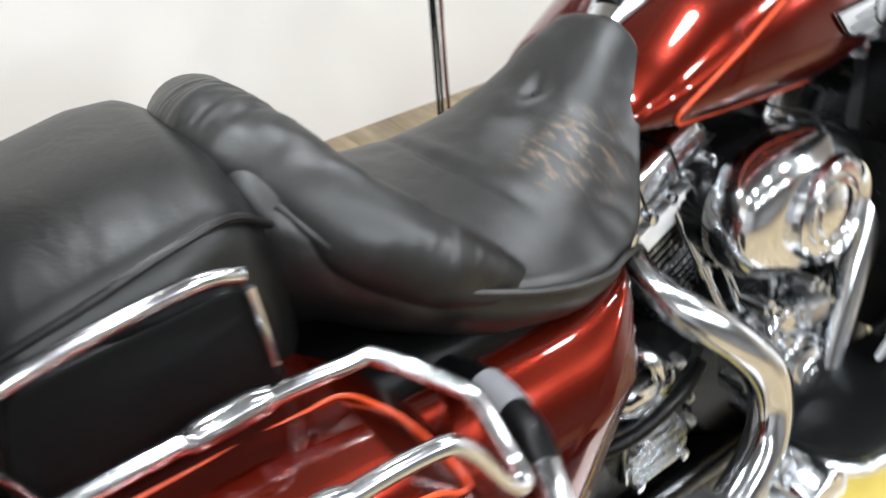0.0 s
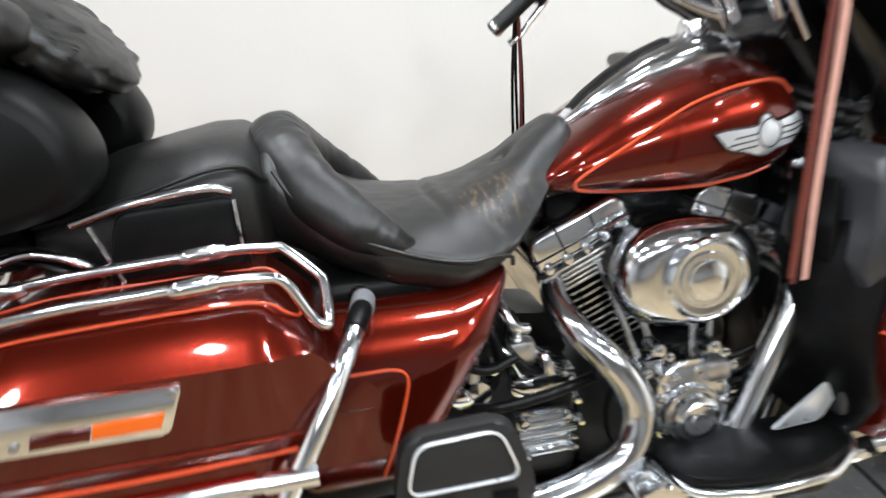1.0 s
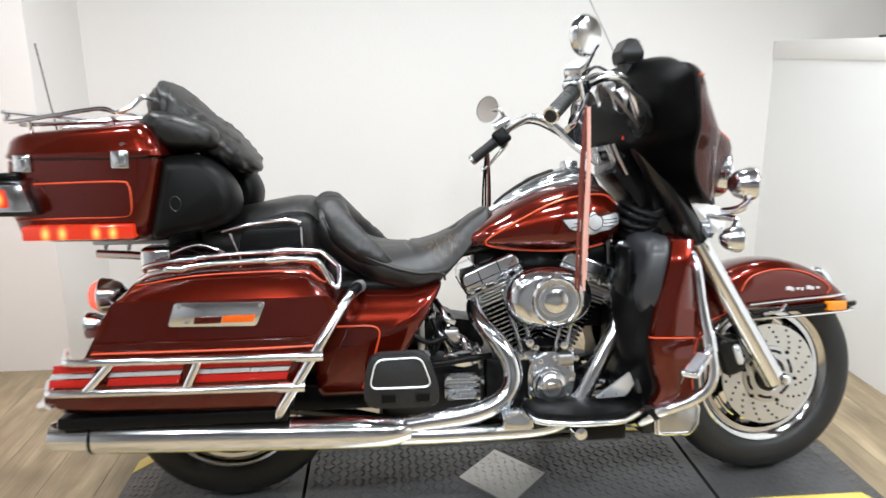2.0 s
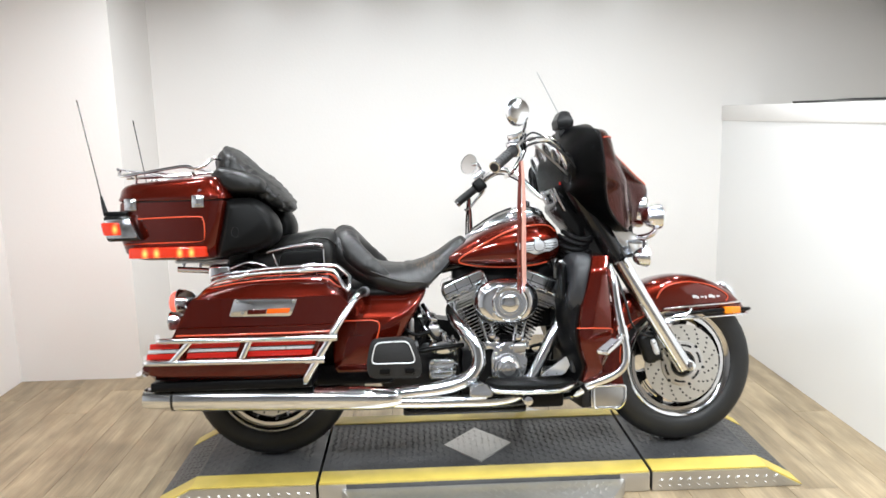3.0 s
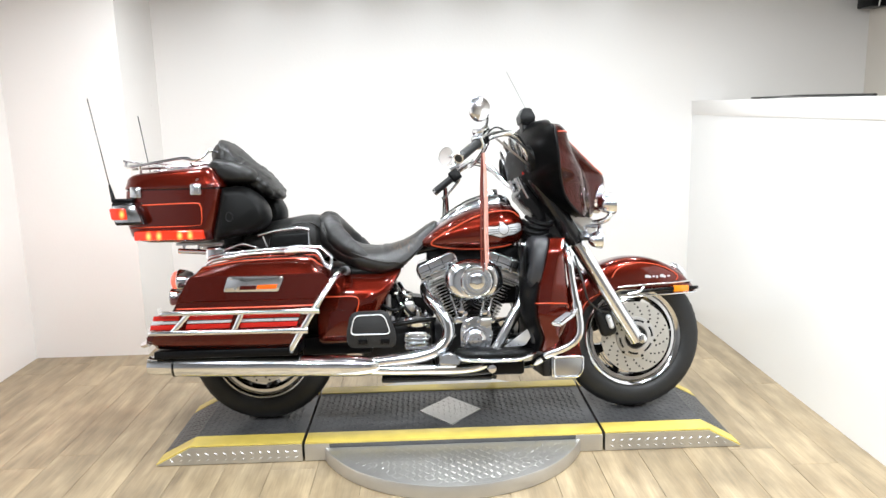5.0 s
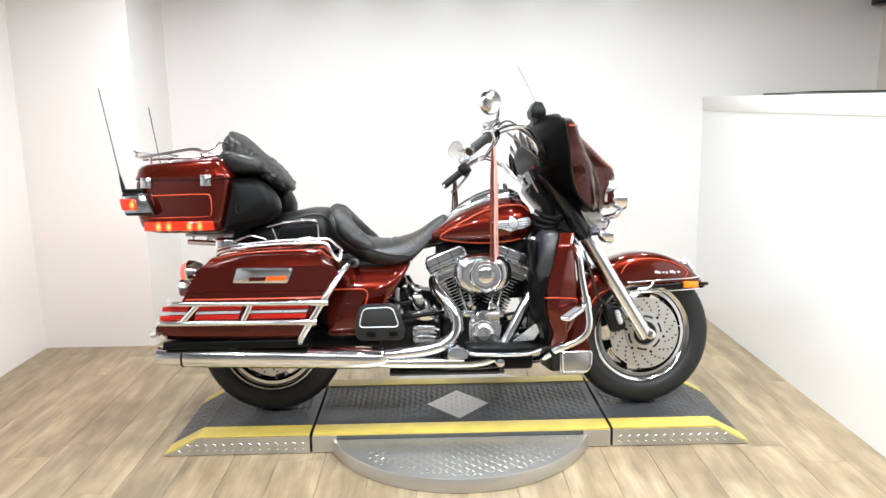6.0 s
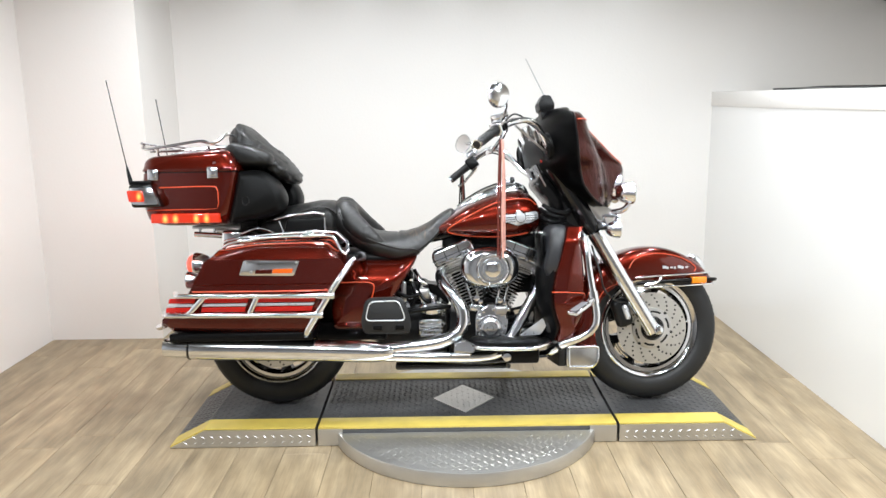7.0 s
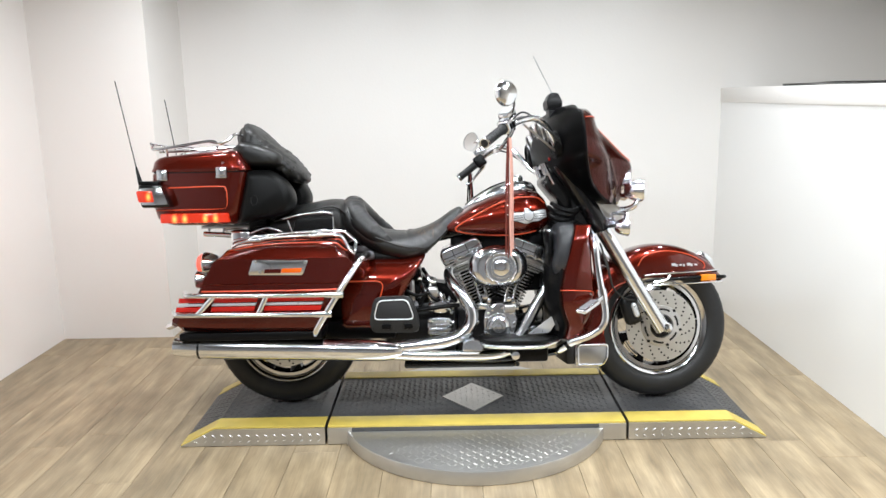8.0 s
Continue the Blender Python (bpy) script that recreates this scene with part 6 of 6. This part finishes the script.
# handlebar
BENDS = {1: [(1.140, 0.0, 0.965), (1.150, -0.09, 0.970), (1.125, -0.17, 1.010), (1.085, -0.225, 1.060), (1.042, -0.262, 1.118), (1.003, -0.283, 1.142), (0.955, -0.295, 1.140), (0.905, -0.312, 1.122)],
         -1: [(1.140, 0.0, 0.965), (1.130, -0.09, 0.950), (1.085, -0.19, 0.995), (1.035, -0.275, 1.075), (0.982, -0.33, 1.108), (0.930, -0.375, 1.086)]}
GRIPS = {1: ((0.772, -0.431, 1.033), (0.856, -0.344, 1.096)), -1: ((0.800, -0.431, 0.975), (0.876, -0.412, 1.034))}
for s in (1, -1):
    ge, gi = (Vector(p) for p in GRIPS[s])
    gd = (gi - ge).normalized()
    along = lambda k: tuple(ge + gd * k)
    gl = (gi - ge).length
    dz = 0.018 if s > 0 else -0.022
    bar = sp("handlebar", tube_m(BENDS[s] + [along(gl + 0.02), along(0.004)], s, 0.0125, 6, 12), CHROME, bike, "chrome handlebar")
    sp("grip", tube_m([(*along(0.004), 0.0185), (*along(0.02), 0.0175), (*along(gl - 0.008), 0.0175), (*along(gl), 0.021)], s, 0.0175, 3, 18), RUBBER, bar, "black rubber grip")
    for k in range(5):
        sp("grip_band", tube_m([along(0.03 + k * 0.017), along(0.035 + k * 0.017)], s, 0.0181, 1, 16), RUBBER, bar)
    sp("grip_end", tube_m([along(-0.004), along(0.006)], s, 0.0192, 1, 18), CHROME, bar)
    sp("grip_cap", tube_m([along(-0.0055), along(0.002)], s, 0.0150, 1, 18), RUBBER, bar, "black end cap")
    cm = Matrix.Translation((ge.x + gd.x * (gl + 0.028), s * (ge.y + gd.y * (gl + 0.028)), ge.z + gd.z * (gl + 0.028))) @ Vector((gd.x, s * gd.y, gd.z)).to_track_quat("X", "Z").to_matrix().to_4x4()
    bm = bmesh.new()
    box(bm, -0.026, 0.024, -0.026, 0.026, -0.028, 0.028, 0.009, 3, cm)
    sp("switch_housing", bm, CHROME if s > 0 else PLASTIC, bar, "switch housing")
    bm = bmesh.new()
    box(bm, -0.004, 0.056, -0.024, 0.024, 0.020, 0.048, 0.007, 2, cm)
    sp("reservoir", bm, CHROME, bar, "chrome fluid reservoir")
    bm = bmesh.new()
    box(bm, -0.001, 0.053, -0.021, 0.021, 0.0475, 0.0515, 0.002, 1, cm)
    sp("reservoir_lid", bm, STEEL, bar)
    for kx, ky in ((-0.012, -0.024), (0.006, -0.026)):
        bm = bmesh.new()
        box(bm, kx, kx + 0.012, ky * s - 0.006, ky * s + 0.006, -0.012, 0.012, 0.002, 1, cm)
        sp("switch", bm, PLASTIC, bar)
    lev = [(gl + 0.05, 0.010), (gl + 0.02, 0.028), (gl * 0.6, 0.040), (0.03, 0.046), (0.0, 0.042)]
    sp("lever", tube_m([(ge.x + gd.x * k + 0.8 * o, ge.y + gd.y * k - 0.25 * o, ge.z + gd.z * k - 0.75 * o, r) for (k, o), r in zip(lev, (0.009, 0.008, 0.0065, 0.006, 0.0075))], s, 0.007, 5, 10, 1.4), CHROME, bar, "chrome hand lever")
    hub = ge + gd * (gl + 0.05)
    stalk = sp("mirror_stalk", tube_m([(hub.x, hub.y, hub.z + 0.02), (0.890, -0.385, 1.160 + dz), (0.872, -0.425, 1.180 + dz - 0.015 * (s < 0))], s, 0.006, 5, 10), CHROME, bar)
    mm = Matrix.Translation((0.850 + 0.012 * (s < 0), s * -0.445, 1.190 + dz - 0.022 * (s < 0))) @ Matrix.Rotation(radians(25 if s > 0 else 130), 4, "Z") @ Matrix.Rotation(radians(8), 4, "X")
    mir = sp("mirror", revolve([(0, -0.022), (0.02, -0.02), (0.040, -0.012), (0.046, 0.0), (0.046, 0.004), (0.0425, 0.004)], 32, mm), CHROME, bar, "round chrome mirror")
    sp("mirror_glass", revolve([(0.0425, 0.003), (0, 0.003)], 32, mm), MIRROR, mir)
    for i, dy in enumerate((0.0, 0.012)):
        sp("cable", tube_m([tuple(hub), (hub.x + 0.07, hub.y + 0.03 + dy, hub.z + 0.030 + 0.02 * i), (1.055, -0.295 + dy, 1.07 + dz), (1.135, -0.23 + dy, 0.985 + dz), (1.20, -0.14 + dy, 0.905)], s, 0.0036, 6, 8), RUBBER, bar, "black control cable")
bm = bmesh.new()
prism(round_loop([(1.078, 0.918), (1.105, 0.962), (1.18, 0.975), (1.30, 0.80), (1.175, 0.80)], 0.012), -0.07, 0.07, 0.012, bm, None, 2)
clamp = sp("bar_clamp", bm, BLACK)
for y in (-0.085, -0.05, 0.05, 0.085):
    sp("riser", tube([(1.118, y, 0.905), (1.098, y, 0.945), (1.078, y, 0.992)], 0.012 if abs(y) < 0.06 else 0.007, 3, 12), CHROME, clamp, "chrome handlebar riser")
sp("control_rod", tube([(0.925, -0.375, 1.110), (1.03, -0.28, 1.055), (1.183, -0.138, 0.972)], 0.0045, 4, 8), STEEL, bike, "thin grey control line")

# leg shields and crash bars
for s in (1, -1):
    LS = [(0.750, 1.176, 1.226), (0.70, 1.163, 1.236), (0.65, 1.151, 1.243), (0.60, 1.136, 1.246), (0.55, 1.127, 1.249), (0.50, 1.120, 1.250), (0.45, 1.122, 1.250), (0.41, 1.130, 1.244), (0.36, 1.146, 1.222), (0.325, 1.142, 1.198), (0.300, 1.136, 1.165)]
    LY = ([0.30, 0.36, 0.45, 0.55, 0.70, 0.75], [0.285, 0.315, 0.328, 0.330, 0.322, 0.300])
    loops = []
    for z, xa, xb in spline(LS, 4):
        yy = lerp(z, *LY)
        loops.append([(xa, s * -(yy - 0.10), z), (xa, s * -(yy - 0.03), z), (xa + 0.010, s * -(yy - 0.004), z), (xa + 0.045, s * -(yy + 0.006), z), (xa + 0.062, s * -(yy + 0.002), z), (xb - 0.010, s * -(yy - 0.016), z), (xb, s * -(yy - 0.04), z), (xb + 0.008, s * -(yy - 0.10), z), (xb + 0.008, s * -(yy - 0.17), z), (xb, s * -(yy - 0.17), z), (xb - 0.004, s * -(yy - 0.09), z)])
    ls = bp("leg_shield", loft(loops), RED, bike, "dark red lower fairing leg shield", 45)
    bp("pinstripe", tube_m([(1.121, -0.314, 0.500), (1.130, -0.328, 0.501), (1.165, -0.337, 0.502), (1.19, -0.333, 0.500), (1.241, -0.315, 0.494), (1.253, -0.285, 0.475)], s, 0.0022, 5, 8), ORANGE, ls)
    loops = []
    for z, xa, xb, yy in ((0.550, 1.116, 1.142, 0.262), (0.562, 1.102, 1.148, 0.288), (0.60, 1.098, 1.152, 0.300), (0.65, 1.110, 1.158, 0.302), (0.71, 1.117, 1.172, 0.298), (0.742, 1.124, 1.178, 0.286), (0.755, 1.142, 1.178, 0.262)):
        loops.append([(x, s * -y, z) for x, y in round_loop([(xa, yy), (xb, yy + 0.020), (xb, 0.10), (xa - 0.012, 0.10)], 0.018, 4)])
    gb = bp("glove_box", loft(loops), POD, bike, "dark grey glossy lower fairing pocket", 50)
    bm = bmesh.new()
    box(bm, 1.085, 1.100, min(s * -0.24, s * -0.13), max(s * -0.24, s * -0.13), 0.585, 0.72, 0.006)
    bp("pocket_door", bm, PLASTIC, gb, "black pocket door")
    rows_ = []
    for z, xa, xb in spline(LS, 4)[3:]:
        yy = lerp(z, *LY)
        rows_.append([(xa - 0.006, s * -(yy - 0.022), z), (xa - 0.045, s * -(yy - 0.075), z), (xa - 0.05, s * -0.06, z), (xa + 0.004, s * -0.06, z), (xa + 0.004, s * -(yy - 0.022), z)])
    bp("shield_back", loft(rows_), PLASTIC, ls, "black inner face of the leg shield", 45)
    cb = bp("crash_bar", tube_m([(1.215, -0.10, 0.718), (1.238, -0.20, 0.715), (1.254, -0.255, 0.695), (1.261, -0.278, 0.645), (1.268, -0.290, 0.575), (1.280, -0.310, 0.488), (1.291, -0.320, 0.412), (1.281, -0.320, 0.361), (1.243, -0.315, 0.328), (1.189, -0.30, 0.302), (1.160, -0.285, 0.286), (1.117, -0.25, 0.250), (1.07, -0.15, 0.22)], s, 0.0150, 6, 16), CHROME, bike, "chrome engine guard bar")
    bp("bar_sleeve", tube_m([(1.160, -0.285, 0.286), (1.117, -0.25, 0.250)], s, 0.0170, 1, 14), PLASTIC, cb)
    # folding peg: arm and flat pad
    pm = Matrix.Translation((1.275, s * -0.335, 0.474)) @ Matrix.Rotation(radians(s * 48), 4, "Z") @ Matrix.Rotation(radians(-14), 4, "Y")
    bm = bmesh.new()
    box(bm, -0.155, -0.045, -0.022, 0.022, -0.008, 0.008, 0.006, 3, pm)
    peg = bp("highway_peg", bm, CHROME, bike, "folding chrome highway peg")
    bm = bmesh.new()
    box(bm, -0.148, -0.056, -0.014, 0.014, 0.006, 0.0115, 0.003, 2, pm)
    bp("pad", bm, GREY, peg, "grey rubber pad")
    bm = bmesh.new()
    box(bm, -0.06, 0.0, -0.009, 0.009, -0.009, 0.009, 0.005, 2, pm)
    bp("peg_arm", bm, CHROME, peg)
    bm = bmesh.new()
    tube_m([(1.278, -0.306, 0.500), (1.284, -0.314, 0.455)], s, 0.0205, 1, 14, 1, bm)
    bp("peg_clamp", bm, CHROME, peg)
# black parts behind the shields
bm = bmesh.new()
box(bm, 1.10, 1.16, -0.13, 0.13, 0.30, 0.52, 0.01)
box(bm, 0.995, 1.10, -0.02, 0.09, 0.46, 0.62, 0.012)
bp("oil_cooler", bm, IRON)
bm = bmesh.new()
box(bm, 1.105, 1.20, -0.10, 0.10, 0.50, 0.80, 0.02)
bp("neck_cover", bm, PLASTIC, bike, "black cover round the steering neck")
for s in (1, -1):
    bm = bmesh.new()
    box(bm, 1.09, 1.14, min(s * -0.06, s * -0.13), max(s * -0.06, s * -0.13), 0.69, 0.73, 0.01)
    bp("horn_bracket", bm, CHROME)
    for z in (0.62, 0.65):
        bp("wiring", tube_m([(1.10, -0.09, z + 0.05), (1.13, -0.125, z + 0.04), (1.18, -0.12, z + 0.06)], s, 0.007, 5, 8), PLASTIC)
for i, (x, z) in enumerate(((1.115, 0.765), (1.13, 0.785), (1.125, 0.745), (1.145, 0.80), (1.12, 0.725))):
    pts = [(x - 0.02, -0.06, z + 0.03), (x, -0.135 - 0.008 * (i % 2), z + 0.012), (x + 0.045, -0.150, z), (x + 0.09, -0.11, z + 0.01)]
    bp("wiring", tube(pts, 0.0095, 6, 10), PLASTIC, bike, "black ribbed wiring sleeve")
    for k, q in enumerate(spline(pts, 5)[3:14:2]):
        bp("sleeve_rib", revolve([(0.0095, -0.0015), (0.0112, -0.001), (0.0112, 0.001), (0.0095, 0.0015)], 12, Matrix.Translation(tuple(q)) @ Matrix.Rotation(radians(-75 + 14 * k), 4, "Z")), IRON, bike)
bm = bmesh.new()
prism(round_loop([(1.000, 0.318), (1.060, 0.362), (1.124, 0.408), (1.118, 0.372), (1.085, 0.322)], 0.008), -0.246, -0.238, 0.002, bm)
bp("heel_plate", bm, SILVER, bike, "bare steel heel plate")


# ---- leather fringe hanging from the levers ----
def fringe(x, y, z, length, strands, label):
    t = thing("lever_fringe", label, "leather fringe", group="lever fringes")
    for i, (dx, dy, w, dl, mat) in enumerate(strands):
        bm = bmesh.new()
        tube([(x + dx * 0.4, y + dy * 0.5, z, w), (x + dx, y + dy, z - length * 0.3, w), (x + dx * 1.1 + 0.003 * math.sin(i * 2.1), y + dy, z - (length + dl) * 0.7, w), (x + dx * 1.2, y + dy, z - length - dl, w * 0.9)], w, 5, 8, 0.35, bm)
        part("strand", bm, mat, t)
    return t


SW = BIKE @ STEERED
p = SW @ Vector((0.845, -0.405, 1.045))
fringe(p.x + 0.02, p.y - 0.01, p.z + 0.01, 0.434, ((-0.010, -0.004, 0.0036, 0.0, FRINGE_RED), (-0.003, 0.001, 0.0034, 0.012, FRINGE_RED), (0.006, -0.006, 0.0042, 0.004, FRINGE_PINK), (0.012, 0.006, 0.0034, -0.02, FRINGE_PINK)), "red-brown and pink leather fringe hanging from the brake lever")
p = SW @ Vector((0.850, 0.428, 0.995))
fringe(p.x + 0.002, p.y, p.z, 0.415, ((-0.014, -0.004, 0.0035, 0.0, BLACK), (-0.004, 0.004, 0.0035, 0.012, BLACK), (0.004, -0.006, 0.0035, 0.004, FRINGE_RED), (0.012, 0.010, 0.0035, -0.02, BLACK)), "black leather fringe hanging from the clutch lever")

# ---- things beyond the partition ----
t = thing("wall_speaker", "small black box mounted high on the far wall", "speaker")
bm = bmesh.new()
box(bm, 3.38, 3.49, 1.44, 1.60, 1.90, 2.12, 0.01)
part("body", bm, PLASTIC, t)
bm = bmesh.new()
box(bm, 3.485, 3.4985, 1.50, 1.54, 1.95, 2.05, 0.003)
part("bracket", bm, STEEL, t)
part("cord", tube([(3.40, 1.436, 2.12), (3.405, 1.434, 2.04), (3.43, 1.436, 1.98), (3.42, 1.435, 1.90)], 0.004, 5, 8), WHITE, t, "thin white cord")
t = thing("folded_cable", "thin black cable lying along the white ledge", "cable")
bm = bmesh.new()
tube([(2.48, 0.95, LEDGE + 0.006), (2.50, 0.7, LEDGE + 0.007), (2.47, 0.45, LEDGE + 0.010), (2.50, 0.15, LEDGE + 0.008), (2.52, -0.1, LEDGE + 0.006)], 0.006, 6, 8, 1.6, bm)
part("cord", bm, BLACK, t)

# ---- floor planks ----
PW, PLEN = 0.182, 1.22
shared = {}


def plank_mesh(w, ln):
    key = (round(w, 3), round(ln, 3))
    if key not in shared:
        bm = bmesh.new()
        x, y = w / 2 - 0.0006, ln / 2 - 0.0006
        lo = [bm.verts.new(c) for c in ((-x, -y, -0.005), (x, -y, -0.005), (x, y, -0.005), (-x, y, -0.005))]
        mid = [bm.verts.new(c) for c in ((-x, -y, -0.001), (x, -y, -0.001), (x, y, -0.001), (-x, y, -0.001))]
        hi = [bm.verts.new(c) for c in ((-x + 0.001, -y + 0.001, 0), (x - 0.001, -y + 0.001, 0), (x - 0.001, y - 0.001, 0), (-x + 0.001, y - 0.001, 0))]
        ring_faces(bm, [lo, mid, hi])
        me = bpy.data.meshes.new("plank")
        bmesh.ops.recalc_face_normals(bm, faces=bm.faces)
        bm.to_mesh(me)
        bm.free()
        me.materials.append(OAK)
        shared[key] = me
    return shared[key]


rnd = random.Random(4)
x = XL
while x < XFAR - 0.02:
    w = min(PW, XFAR - x)
    y = YF - rnd.uniform(0, PLEN)
    while y < YB:
        a, b = max(y, YF), min(y + PLEN, YB)
        if b - a > 0.02:
            ob = new("plank", plank_mesh(w, b - a))
            ob.parent = floor
            ob.location = (x + w / 2, (a + b) / 2, 0)
        y += PLEN
    x += PW
